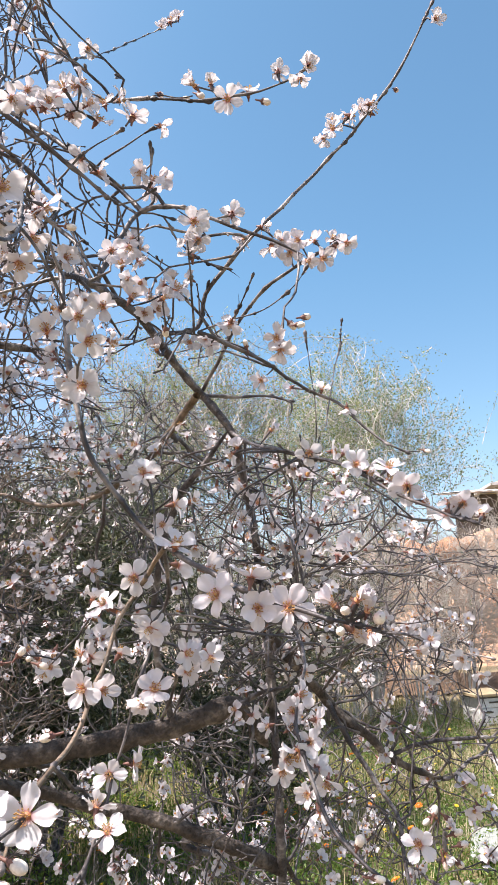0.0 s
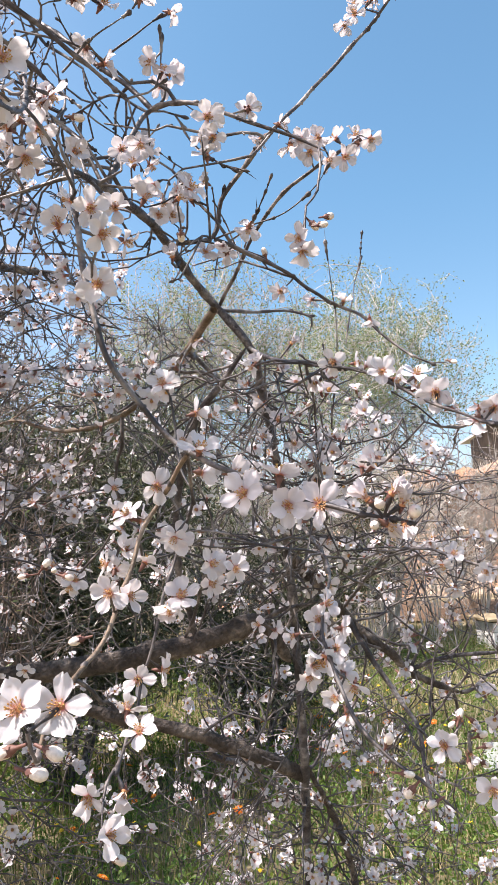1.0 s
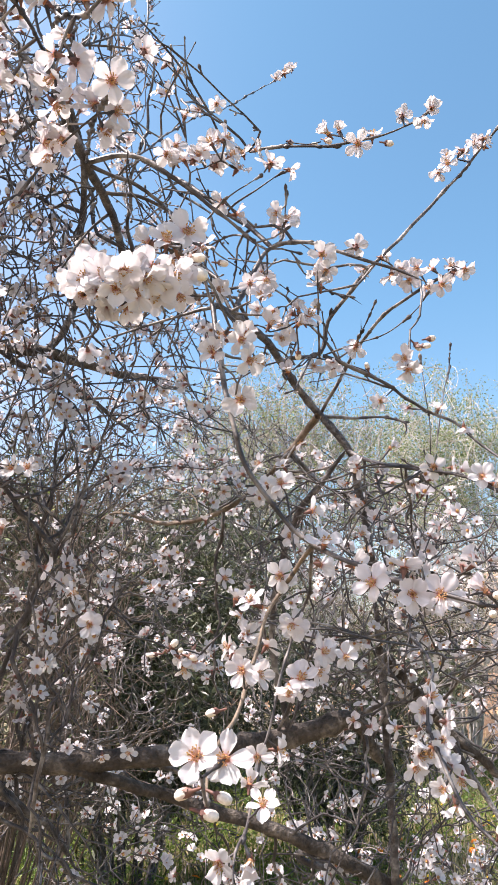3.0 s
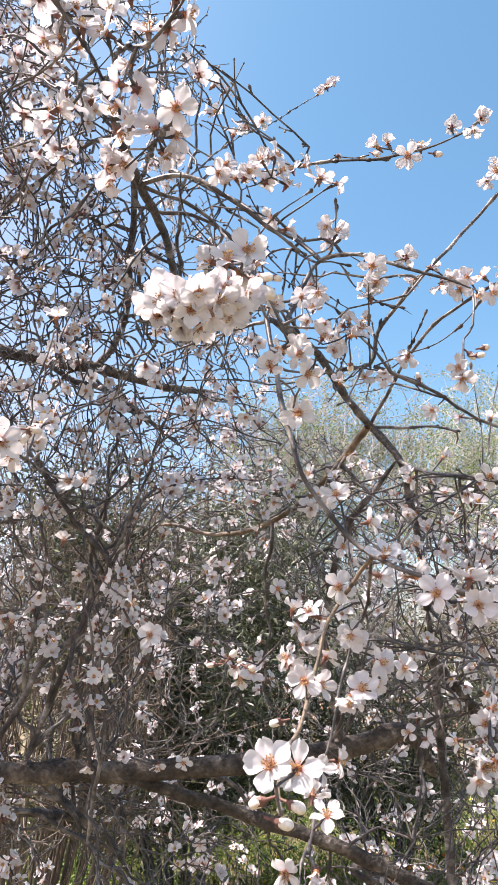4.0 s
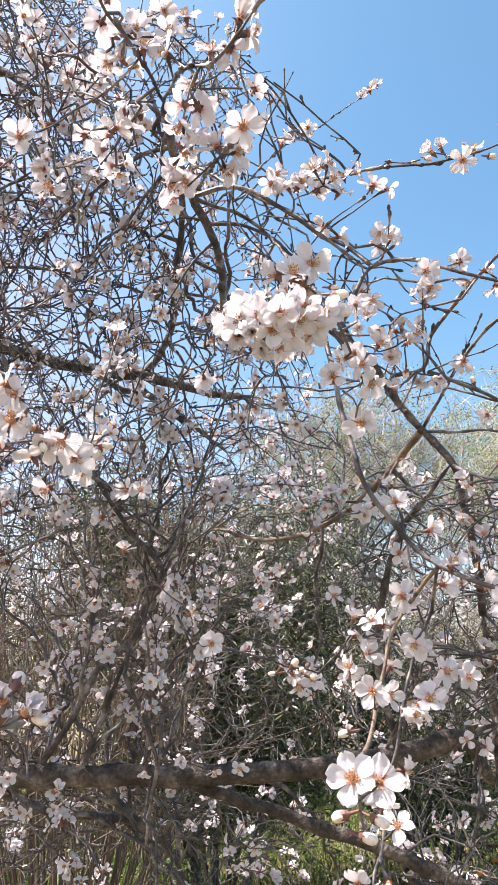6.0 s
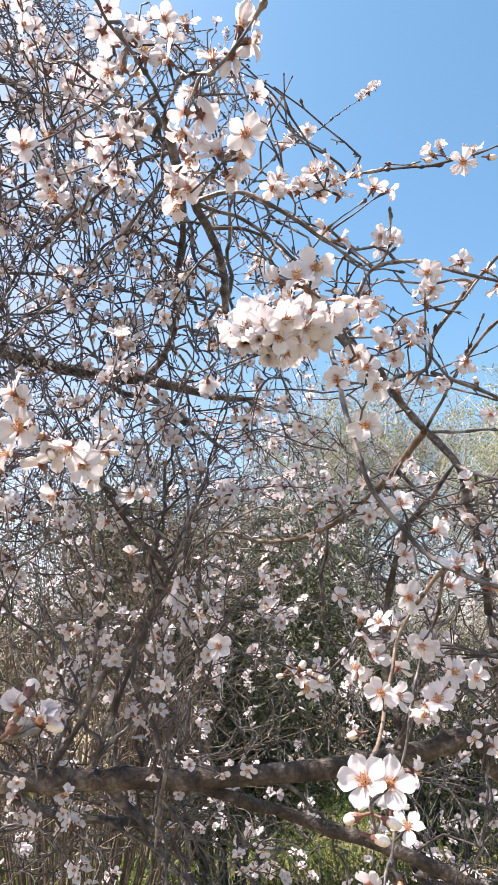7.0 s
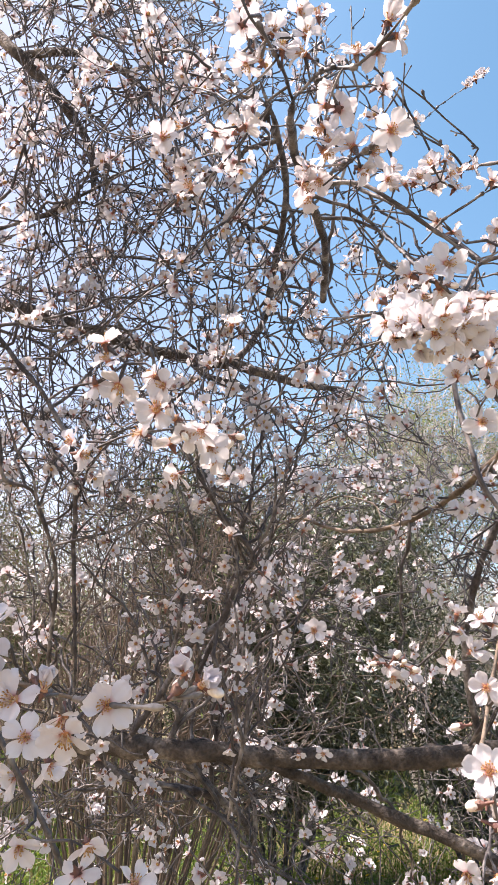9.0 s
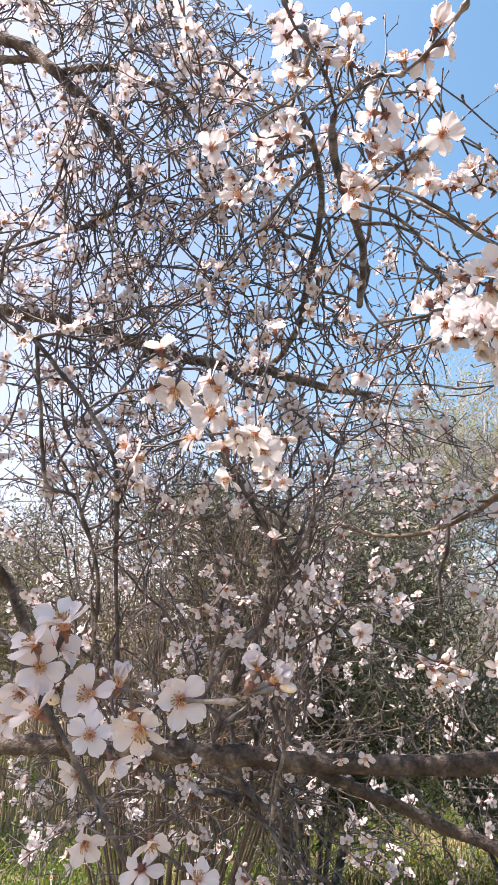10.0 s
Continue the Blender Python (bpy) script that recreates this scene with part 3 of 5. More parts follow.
limb(near, 0.00888, 0.0074, (0.025, 1.672, 0.858), (0.027, 1.508, 1.064), (0.024, 1.411, 1.296), (0.018, 1.314, 1.469), (0.008, 1.221, 1.578))
limb(near, 0.00703, 0.004884, (0.008, 1.221, 1.578), (0.002, 1.146, 1.648), (-0.013, 1.074, 1.748), (-0.029, 1.023, 1.801), (-0.069, 1.011, 1.855), (-0.107, 0.953, 1.887), (-0.136, 0.846, 1.908), (-0.167, 0.717, 1.888), (-0.177, 0.603, 1.846))
limb(near, 0.005772, 0.005328, (-0.161, 1.304, 1.351), (-0.178, 1.209, 1.522), (-0.130, 1.114, 1.690), (-0.075, 1.062, 1.754), (-0.032, 1.023, 1.798))
limb(near, 0.002852, 0.00186, (-0.177, 0.603, 1.845), (-0.167, 0.584, 1.787), (-0.159, 0.574, 1.738), (-0.149, 0.568, 1.691), (-0.139, 0.571, 1.653), (-0.123, 0.577, 1.624), (-0.101, 0.583, 1.595), (-0.075, 0.579, 1.570), (-0.040, 0.533, 1.546), (0.002, 0.487, 1.522), (0.047, 0.451, 1.504), (0.077, 0.443, 1.496))
limb(near, 0.00341, 0.00155, (-0.109, 0.858, 1.891), (-0.064, 0.873, 1.905), (-0.050, 0.858, 1.949), (-0.012, 0.835, 1.986), (0.019, 0.813, 2.010), (0.043, 0.815, 2.036), (0.112, 0.834, 2.118), (0.163, 0.826, 2.170), (0.213, 0.807, 2.222), (0.255, 0.786, 2.282), (0.290, 0.764, 2.346))
limb(near, 0.0031, 0.00186, (-0.069, 1.010, 1.861), (-0.044, 0.974, 1.891), (-0.020, 0.927, 1.916), (0.005, 0.886, 1.932), (0.031, 0.863, 1.955), (0.062, 0.838, 1.965), (0.092, 0.821, 1.975), (0.144, 0.793, 1.990))
limb(near, 0.00124, 0.00062, (-0.058, 0.823, 1.877), (-0.017, 0.821, 1.890), (0.020, 0.811, 1.896), (0.049, 0.799, 1.907), (0.070, 0.786, 1.921), (0.080, 0.764, 1.930))
limb(near, 0.00124, 0.000744, (-0.024, 0.873, 1.887), (-0.009, 0.829, 1.904), (0.006, 0.805, 1.922), (0.014, 0.792, 1.936))
limb(near, 0.000992, 0.00062, (-0.011, 0.830, 1.897), (-0.005, 0.827, 1.915), (-0.005, 0.815, 1.924))
limb(near, 0.00279, 0.00155, (-0.060, 0.823, 1.876), (-0.037, 0.835, 1.871), (-0.006, 0.858, 1.863), (0.030, 0.881, 1.850), (0.065, 0.915, 1.836), (0.104, 0.968, 1.832), (0.136, 0.971, 1.818), (0.171, 0.960, 1.773), (0.195, 0.936, 1.745), (0.220, 0.929, 1.729), (0.246, 0.920, 1.727))
limb(near, 0.00279, 0.00186, (-0.069, 1.011, 1.854), (-0.022, 1.032, 1.856), (0.032, 1.062, 1.865), (0.072, 1.065, 1.853), (0.068, 1.070, 1.830))
limb(near, 0.0031, 0.00155, (-0.029, 1.023, 1.797), (-0.001, 0.960, 1.760), (0.043, 0.867, 1.721), (0.072, 0.791, 1.694), (0.099, 0.754, 1.676), (0.120, 0.738, 1.658), (0.140, 0.721, 1.642), (0.164, 0.705, 1.622), (0.192, 0.688, 1.605), (0.234, 0.673, 1.584))
limb(near, 0.001364, 0.00062, (0.104, 1.199, 1.698), (0.111, 1.074, 1.813), (0.105, 1.031, 1.874), (0.098, 1.001, 1.918), (0.096, 0.992, 1.965))
limb(near, 0.00155, 0.00062, (0.150, 1.267, 1.871), (0.172, 1.277, 1.976), (0.192, 1.284, 2.043), (0.198, 1.274, 2.094))
limb(near, 0.00217, 0.00093, (0.047, 0.886, 1.724), (0.061, 0.992, 1.705), (0.066, 1.052, 1.665), (0.074, 1.114, 1.610), (0.083, 1.179, 1.541))
limb(near, 0.00217, 0.00093, (0.005, 1.159, 1.632), (0.068, 1.135, 1.606), (0.120, 1.118, 1.591), (0.198, 1.100, 1.586), (0.254, 1.071, 1.584))
limb(near, 0.00248, 0.00093, (-0.263, 0.750, 2.173), (-0.157, 0.691, 2.124), (-0.095, 0.665, 2.102), (-0.042, 0.659, 2.089), (0.004, 0.649, 2.086), (0.043, 0.639, 2.086), (0.086, 0.625, 2.099))
limb(near, 0.00403, 0.00186, (-0.170, 0.717, 1.890), (-0.166, 0.739, 1.929), (-0.145, 0.759, 1.984), (-0.125, 0.772, 2.024), (-0.081, 0.754, 2.017), (-0.030, 0.740, 1.988), (0.012, 0.736, 1.964), (0.041, 0.739, 1.952), (0.079, 0.734, 1.927))
limb(near, 0.00341, 0.00372, (-0.125, 0.772, 2.025), (-0.155, 0.783, 2.067), (-0.191, 0.787, 2.098), (-0.230, 0.797, 2.145), (-0.275, 0.817, 2.194), (-0.322, 0.837, 2.240), (-0.451, 0.899, 2.382))
limb(near, 0.00186, 0.000744, (-0.195, 0.787, 2.098), (-0.177, 0.775, 2.105), (-0.147, 0.755, 2.108), (-0.104, 0.733, 2.118))
limb(near, 0.00186, 0.000744, (-0.065, 0.824, 1.874), (-0.065, 0.797, 1.908), (-0.062, 0.741, 1.929), (-0.061, 0.699, 1.937))
limb(near, 0.00186, 0.000744, (-0.133, 0.781, 2.028), (-0.176, 0.812, 2.077), (-0.213, 0.839, 2.089), (-0.252, 0.879, 2.091), (-0.226, 0.915, 2.066), (-0.207, 0.919, 2.048))
limb(near, 0.001364, 0.000744, (-0.125, 0.772, 2.022), (-0.099, 0.783, 2.023), (-0.081, 0.799, 1.996), (-0.051, 0.805, 1.970), (-0.019, 0.808, 1.957), (-0.002, 0.811, 1.945))
limb(near, 0.00629, 0.0037, (-0.075, 0.967, 1.839), (-0.119, 1.041, 1.813), (-0.176, 1.144, 1.789), (-0.241, 1.243, 1.772), (-0.336, 1.334, 1.757), (-0.465, 1.458, 1.778), (-0.579, 1.503, 1.816), (-0.646, 1.519, 1.784), bark=SUNNY_BARK)
limb(near, 0.00217, 0.00155, (-0.579, 1.503, 1.816), (-0.514, 1.486, 1.848), (-0.446, 1.436, 1.853), (-0.374, 1.408, 1.829), (-0.350, 1.376, 1.782), (-0.358, 1.350, 1.759), bark=SUNNY_BARK)
limb(near, 0.00217, 0.00155, (-0.076, 0.584, 1.569), (-0.107, 0.645, 1.542), (-0.126, 0.640, 1.512), (-0.134, 0.626, 1.478), (-0.142, 0.601, 1.452), (-0.144, 0.575, 1.428), (-0.147, 0.537, 1.415), (-0.149, 0.497, 1.406), (-0.145, 0.435, 1.394), (-0.138, 0.395, 1.384), bark=SUNNY_BARK)
limb(near, 0.00186, 0.00124, (-0.076, 0.584, 1.569), (-0.085, 0.677, 1.537), (-0.106, 0.725, 1.496), (-0.121, 0.704, 1.448), (-0.129, 0.693, 1.403), (-0.140, 0.688, 1.374), (-0.142, 0.662, 1.350), (-0.146, 0.616, 1.326), (-0.150, 0.588, 1.314), (-0.149, 0.564, 1.279))
limb(near, 0.0185, 0.0185, (-1.171, 1.131, 1.279), (-0.989, 1.150, 1.292), (-0.813, 1.170, 1.299), (-0.667, 1.194, 1.302), (-0.547, 1.224, 1.302), (-0.417, 1.255, 1.309), (-0.266, 1.289, 1.320), (-0.123, 1.315, 1.345), (-0.040, 1.341, 1.362), (0.010, 1.413, 1.280))
limb(near, 0.01406, 0.00962, (0.028, 1.534, 1.036), (-0.069, 1.447, 1.106), (-0.182, 1.404, 1.159), (-0.294, 1.374, 1.197), (-0.391, 1.345, 1.229), (-0.525, 1.224, 1.288), (-0.598, 1.212, 1.300))
limb(near, 0.00814, 0.00444, (-0.100, 1.432, 1.129), (-0.160, 1.476, 1.108), (-0.139, 1.479, 1.091), (-0.050, 1.494, 1.075))
limb(near, 0.0111, 0.00666, (0.014, 1.310, 1.490), (0.120, 1.448, 1.371), (0.162, 1.459, 1.322), (0.219, 1.489, 1.277), (0.257, 1.519, 1.235), (0.318, 1.557, 1.200), (0.383, 1.616, 1.169))
limb(near, 0.00518, 0.00296, (0.257, 1.518, 1.237), (0.315, 1.515, 1.256), (0.386, 1.515, 1.263), (0.480, 1.517, 1.263))
limb(near, 0.00592, 0.00296, (0.131, 1.451, 1.357), (0.168, 1.447, 1.281), (0.215, 1.442, 1.205), (0.245, 1.414, 1.148), (0.245, 1.374, 1.089), (0.245, 1.340, 1.007))
limb(near, 0.00372, 0.00186, (0.260, 1.517, 1.241), (0.293, 1.527, 1.297), (0.318, 1.541, 1.334))
limb(near, 0.00372, 0.00186, (0.360, 1.592, 1.182), (0.373, 1.624, 1.126), (0.361, 1.641, 1.041))
limb(near, 0.00217, 0.00186, (0.010, 1.221, 1.578), (0.051, 0.984, 1.494), (0.052, 0.817, 1.460), (0.039, 0.774, 1.421), (0.037, 0.740, 1.386), (0.053, 0.679, 1.334), (0.076, 0.643, 1.311), (0.100, 0.627, 1.295), (0.132, 0.623, 1.265))
limb(near, 0.00186, 0.00093, (0.245, 1.414, 1.148), (0.213, 0.993, 1.205), (0.194, 0.838, 1.266), (0.182, 0.801, 1.299))
limb(near, 0.00186, 0.00093, (0.245, 1.374, 1.089), (0.219, 0.948, 1.178), (0.193, 0.738, 1.256), (0.197, 0.696, 1.264))
limb(near, 0.0031, 0.00155, (0.120, 1.448, 1.371), (0.181, 1.246, 1.469), (0.212, 1.090, 1.484), (0.251, 1.043, 1.468), (0.285, 1.026, 1.455), (0.330, 0.999, 1.444))
limb(near, 0.00248, 0.00124, (0.088, 1.420, 1.408), (0.178, 1.406, 1.436), (0.236, 1.402, 1.459), (0.277, 1.348, 1.478))
limb(near, 0.00248, 0.00124, (0.018, 1.314, 1.469), (0.090, 1.280, 1.546), (0.180, 1.264, 1.631), (0.228, 1.199, 1.709))
limb(near, 0.00518, 0.00222, (-0.048, 1.325, 1.362), (0.006, 1.258, 1.393), (0.059, 1.206, 1.405))
limb(near, 0.0031, 0.00124, (-0.182, 1.306, 1.343), (-0.158, 1.257, 1.385), (-0.127, 1.143, 1.446), (-0.089, 0.882, 1.482))
side = Tree(thing("almond_tree", (-2.1, 1.75, 0), "almond tree with dense dark twigs and scattered pale blossoms", "tree", "almond trees"))
limb(side, 0.075, 0.045, (-2.1, 1.75, -0.05), (-2.12, 1.73, 0.6), (-2.05, 1.7, 1.3), (-2.0, 1.62, 1.9), (-1.9, 1.5, 2.4), (-1.75, 1.35, 2.9), name="trunk", label="grey-brown fissured trunk")
limb(side, 0.02208, 0.01104, (-1.900, 1.500, 2.400), (-1.833, 1.015, 2.407), (-1.510, 1.041, 2.314), (-1.347, 1.072, 2.284), (-1.190, 1.101, 2.254), (-1.050, 1.148, 2.214), (-0.914, 1.195, 2.173), (-0.813, 1.241, 2.156), (-0.731, 1.296, 2.158), (-0.647, 1.355, 2.153), (-0.562, 1.416, 2.140), (-0.448, 1.493, 2.147))
limb(side, 0.00888, 0.00444, (-0.721, 1.342, 2.170), (-0.642, 1.267, 2.190), (-0.579, 1.171, 2.198), (-0.516, 1.019, 2.210), (-0.470, 0.914, 2.233), (-0.441, 0.837, 2.255), (-0.430, 0.741, 2.288), (-0.441, 0.668, 2.332))
limb(side, 0.00888, 0.00444, (-0.834, 1.307, 2.187), (-0.779, 1.357, 2.149), (-0.726, 1.394, 2.144), (-0.660, 1.509, 2.112), (-0.592, 1.651, 2.066))
limb(side, 0.00372, 0.00186, (-0.526, 1.042, 2.199), (-0.452, 1.000, 2.157), (-0.394, 0.929, 2.090))
limb(side, 0.00592, 0.00518, (-0.391, 0.931, 2.085), (-0.364, 0.830, 2.081), (-0.343, 0.732, 2.065), (-0.343, 0.677, 2.069), (-0.345, 0.621, 2.069), (-0.337, 0.516, 2.065), (-0.309, 0.427, 2.029))
limb(side, 0.0031, 0.00186, (-0.343, 0.677, 2.069), (-0.294, 0.690, 2.065), (-0.257, 0.705, 2.050), (-0.229, 0.721, 2.024), (-0.198, 0.717, 1.994))
limb(side, 0.00372, 0.00186, (-0.345, 0.621, 2.069), (-0.282, 0.615, 2.069), (-0.225, 0.622, 2.029), (-0.186, 0.641, 2.002), (-0.134, 0.668, 1.963))
limb(side, 0.00341, 0.00186, (-0.912, 0.953, 2.270), (-0.801, 0.965, 2.253), (-0.690, 0.972, 2.220), (-0.594, 0.977, 2.183), (-0.527, 1.032, 2.167))
limb(side, 0.02024, 0.0092, (-1.750, 1.350, 2.900), (-1.439, 0.759, 2.932), (-1.241, 0.762, 2.826), (-1.126, 0.775, 2.761), (-1.050, 0.777, 2.681), (-1.007, 0.810, 2.638), (-0.953, 0.853, 2.577), (-0.906, 0.902, 2.493), (-0.905, 0.936, 2.400))
limb(side, 0.00962, 0.00814, (-1.750, 1.350, 2.900), (-1.471, 0.784, 2.826), (-1.245, 0.782, 2.769), (-1.115, 0.788, 2.737), (-1.030, 0.786, 2.681))
limb(side, 0.00962, 0.00592, (-1.030, 0.789, 2.671), (-0.947, 0.799, 2.671), (-0.876, 0.803, 2.645), (-0.798, 0.799, 2.586), (-0.716, 0.805, 2.503))
limb(side, 0.00592, 0.00296, (-1.900, 1.500, 2.400), (-1.175, 0.785, 2.200), (-1.095, 0.787, 2.221), (-0.996, 0.797, 2.242), (-0.899, 0.804, 2.268), (-0.804, 0.805, 2.306), (-0.701, 0.808, 2.352))
limb(side, 0.0031, 0.00124, (-1.900, 1.500, 2.400), (-1.249, 0.859, 2.230), (-1.178, 0.874, 2.266), (-1.107, 0.895, 2.286), (-0.995, 0.877, 2.304), (-0.889, 0.860, 2.313))
limb(side, 0.00518, 0.0037, (-1.900, 1.500, 2.400), (-1.050, 0.716, 2.059), (-0.992, 0.716, 2.028), (-0.925, 0.735, 1.985), (-0.891, 0.765, 1.941), (-0.848, 0.802, 1.886), (-0.823, 0.829, 1.838), (-0.804, 0.853, 1.792), (-0.805, 0.881, 1.713), (-0.812, 0.911, 1.619), (-0.817, 0.959, 1.478), (-0.840, 1.031, 1.316))
limb(side, 0.00372, 0.0031, (-0.920, 0.739, 1.981), (-0.921, 0.770, 1.892), (-0.921, 0.804, 1.798), (-0.916, 0.826, 1.743), (-0.875, 0.847, 1.727), (-0.855, 0.875, 1.672), (-0.854, 0.931, 1.582), (-0.888, 0.994, 1.427), (-0.891, 1.050, 1.301))
limb(side, 0.00248, 0.00124, (-0.839, 0.808, 1.877), (-0.801, 0.815, 1.900), (-0.721, 0.793, 1.894), (-0.637, 0.778, 1.871))
limb(side, 0.0031, 0.00124, (-0.918, 0.738, 1.985), (-0.958, 0.927, 2.046), (-0.938, 1.057, 2.024), (-0.849, 1.111, 1.971))
limb(side, 0.00248, 0.00124, (-1.900, 1.500, 2.400), (-1.214, 0.945, 2.028), (-1.134, 0.983, 2.010), (-1.068, 1.029, 1.956), (-0.982, 1.013, 1.938))
limb(side, 0.01184, 0.00888, (-2.000, 1.620, 1.900), (-1.055, 0.803, 1.649), (-0.980, 0.836, 1.576), (-0.936, 0.843, 1.512), (-0.895, 0.856, 1.425), (-0.930, 1.000, 1.301))
limb(side, 0.00666, 0.00296, (-0.791, 1.156, 1.324), (-0.729, 1.143, 1.404), (-0.682, 1.127, 1.482), (-0.613, 1.123, 1.540), (-0.580, 1.107, 1.609), (-0.539, 1.069, 1.653), (-0.582, 1.015, 1.716), (-0.619, 0.957, 1.790), (-0.650, 0.896, 1.849))
limb(side, 0.0031, 0.00124, (-0.542, 1.069, 1.651), (-0.502, 1.055, 1.720), (-0.493, 1.027, 1.805), (-0.519, 1.026, 1.882))
limb(side, 0.00555, 0.0037, (-0.716, 1.174, 1.326), (-0.672, 1.161, 1.423), (-0.609, 1.124, 1.542))
limb(side, 0.00341, 0.00372, (-0.541, 1.132, 1.414), (-0.548, 1.123, 1.402), (-0.555, 1.132, 1.343), (-0.572, 1.150, 1.279), (-0.599, 1.196, 1.191))
limb(side, 0.00248, 0.00124, (-0.680, 0.960, 1.800), (-0.647, 0.992, 1.734), (-0.634, 1.021, 1.659), (-0.685, 1.095, 1.570))
limb(side, 0.00248, 0.00124, (-0.820, 0.947, 1.739), (-0.742, 0.961, 1.753), (-0.664, 0.976, 1.767), (-0.607, 0.992, 1.762))
limb(side, 0.00888, 0.00592, (-0.928, 1.131, 1.296), (-0.869, 1.191, 1.262), (-0.800, 1.242, 1.229), (-0.696, 1.295, 1.215), (-0.636, 1.355, 1.177), (-0.608, 1.452, 1.079))
limb(side, 0.00814, 0.00592, (-0.698, 1.189, 1.296), (-0.684, 1.237, 1.262), (-0.664, 1.302, 1.215), (-0.642, 1.353, 1.179))
limb(side, 0.00217, 0.00124, (-0.626, 1.296, 1.198), (-0.574, 1.275, 1.232), (-0.521, 1.245, 1.262))
limb(side, 0.001364, 0.000992, (-0.534, 0.301, 1.478), (-0.437, 0.233, 1.460), (-0.409, 0.248, 1.450), (-0.372, 0.242, 1.444), (-0.333, 0.231, 1.441), (-0.306, 0.229, 1.445), (-0.284, 0.230, 1.450), bark=SUNNY_BARK)
limb(side, 0.00248, 0.00186, (-0.540, 0.336, 1.471), (-0.518, 0.345, 1.436), (-0.496, 0.369, 1.394), (-0.481, 0.387, 1.361), (-0.462, 0.409, 1.320), (-0.452, 0.425, 1.287))
limb(side, 0.00186, 0.00093, (-0.619, 0.957, 1.790), (-0.464, 0.613, 1.703), (-0.393, 0.428, 1.659), (-0.379, 0.367, 1.657), (-0.379, 0.339, 1.674), (-0.385, 0.328, 1.699))
limb(side, 0.00186, 0.00124, (-0.309, 0.427, 2.029), (-0.261, 0.349, 1.973), (-0.220, 0.317, 1.939), (-0.190, 0.292, 1.938), (-0.170, 0.274, 1.944))
limb(side, 0.00186, 0.00124, (-0.309, 0.427, 2.029), (-0.305, 0.348, 2.009), (-0.320, 0.317, 2.024), (-0.331, 0.301, 2.062))
limb(side, 0.00155, 0.00093, (-0.345, 0.621, 2.069), (-0.244, 0.397, 1.912), (-0.197, 0.318, 1.861))
limb(side, 0.00186, 0.001116, (-0.257, 0.705, 2.050), (-0.161, 0.439, 1.790), (-0.135, 0.322, 1.708), (-0.147, 0.276, 1.678), (-0.166, 0.255, 1.660))
limb(side, 0.001364, 0.00062, (-0.275, 0.617, 2.069), (-0.254, 0.788, 2.279), (-0.224, 0.911, 2.413), (-0.181, 1.032, 2.565), (-0.111, 1.113, 2.692))
limb(side, 0.00124, 0.00062, (-0.134, 0.668, 1.963), (-0.105, 0.671, 1.975), (-0.096, 0.662, 2.009), (-0.094, 0.647, 2.019))
limb(side, 0.00124, 0.00062, (-0.199, 0.654, 1.988), (-0.164, 0.642, 2.015), (-0.120, 0.634, 2.039))

bloom(near, (-0.141, 0.380, 1.412), "front", 1.08)
bloom(near, (-0.128, 0.404, 1.408), "front", 0.88)
bloom(near, (-0.136, 0.536, 1.701), "front", 1.2)
bloom(near, (0.001, 0.469, 1.513), "front")
bloom(near, (-0.027, 0.476, 1.523), "front")
bloom(near, (0.022, 0.469, 1.512), "front")
bloom(near, (-0.003, 0.475, 1.533), "up")
bloom(near, (-0.112, 0.643, 1.550), "front")
bloom(near, (-0.071, 0.632, 1.559), "back")
bloom(near, (-0.102, 0.703, 1.504), "front")
bloom(near, (-0.075, 0.750, 1.480))
bloom(near, (-0.055, 0.781, 1.478))
bloom(near, (-0.142, 0.579, 1.460), "front")
bloom(near, (-0.130, 0.590, 1.456))
bloom(near, (-0.105, 0.654, 1.445), "down")
bloom(near, (-0.143, 0.688, 1.376), "front")
bloom(near, (-0.124, 0.707, 1.381))
bloom(near, (-0.146, 0.651, 1.356), "up")
bloom(near, (-0.130, 0.623, 1.344))
bloom(near, (-0.164, 0.589, 1.306))
bloom(near, (-0.139, 0.600, 1.305))
bloom(near, (-0.144, 0.563, 1.287))
bloom(near, (0.034, 0.775, 1.413), "front")
bloom(near, (0.042, 0.770, 1.430), "down")
bloom(near, (0.028, 0.760, 1.398))
bloom(near, (0.048, 0.750, 1.386), "front")
bloom(near, (0.022, 0.748, 1.371))
bloom(near, (0.062, 0.735, 1.352), "down")
bloom(near, (0.042, 0.725, 1.344))
bloom(near, (0.050, 0.702, 1.334), "down")
bloom(near, (0.058, 0.798, 1.401))
bloom(near, (0.035, 0.741, 1.380))
bloom(near, (0.053, 0.755, 1.360))
bloom(near, (0.017, 0.755, 1.360), "down")
bloom(near, (-0.112, 0.741, 1.670))
bloom(near, (-0.075, 0.847, 1.657))
bloom(near, (0.071, 0.780, 1.696), "front")
bloom(near, (0.148, 0.730, 1.648), "out", 1.2)
bloom(near, (0.118, 0.738, 1.670), "front", 1.15)
bloom(near, (0.165, 0.710, 1.637), "front", 1.2)
bloom(near, (0.150, 0.722, 1.660), "up", 1.1)
bloom(near, (0.215, 0.690, 1.614), "front", 1.2)
bloom(near, (0.198, 0.694, 1.604), "down", 1.1)
bloom(near, (0.129, 0.737, 1.660))
bloom(near, (0.178, 0.706, 1.619))
bloom(near, (0.202, 0.697, 1.615))
bloom(near, (0.232, 0.690, 1.600))
bloom(near, (0.032, 0.928, 1.769))
bloom(near, (0.014, 0.934, 1.736))
bloom(near, (0.112, 0.966, 1.839))
bloom(near, (0.145, 0.954, 1.805))
bloom(near, (0.067, 0.965, 1.844))
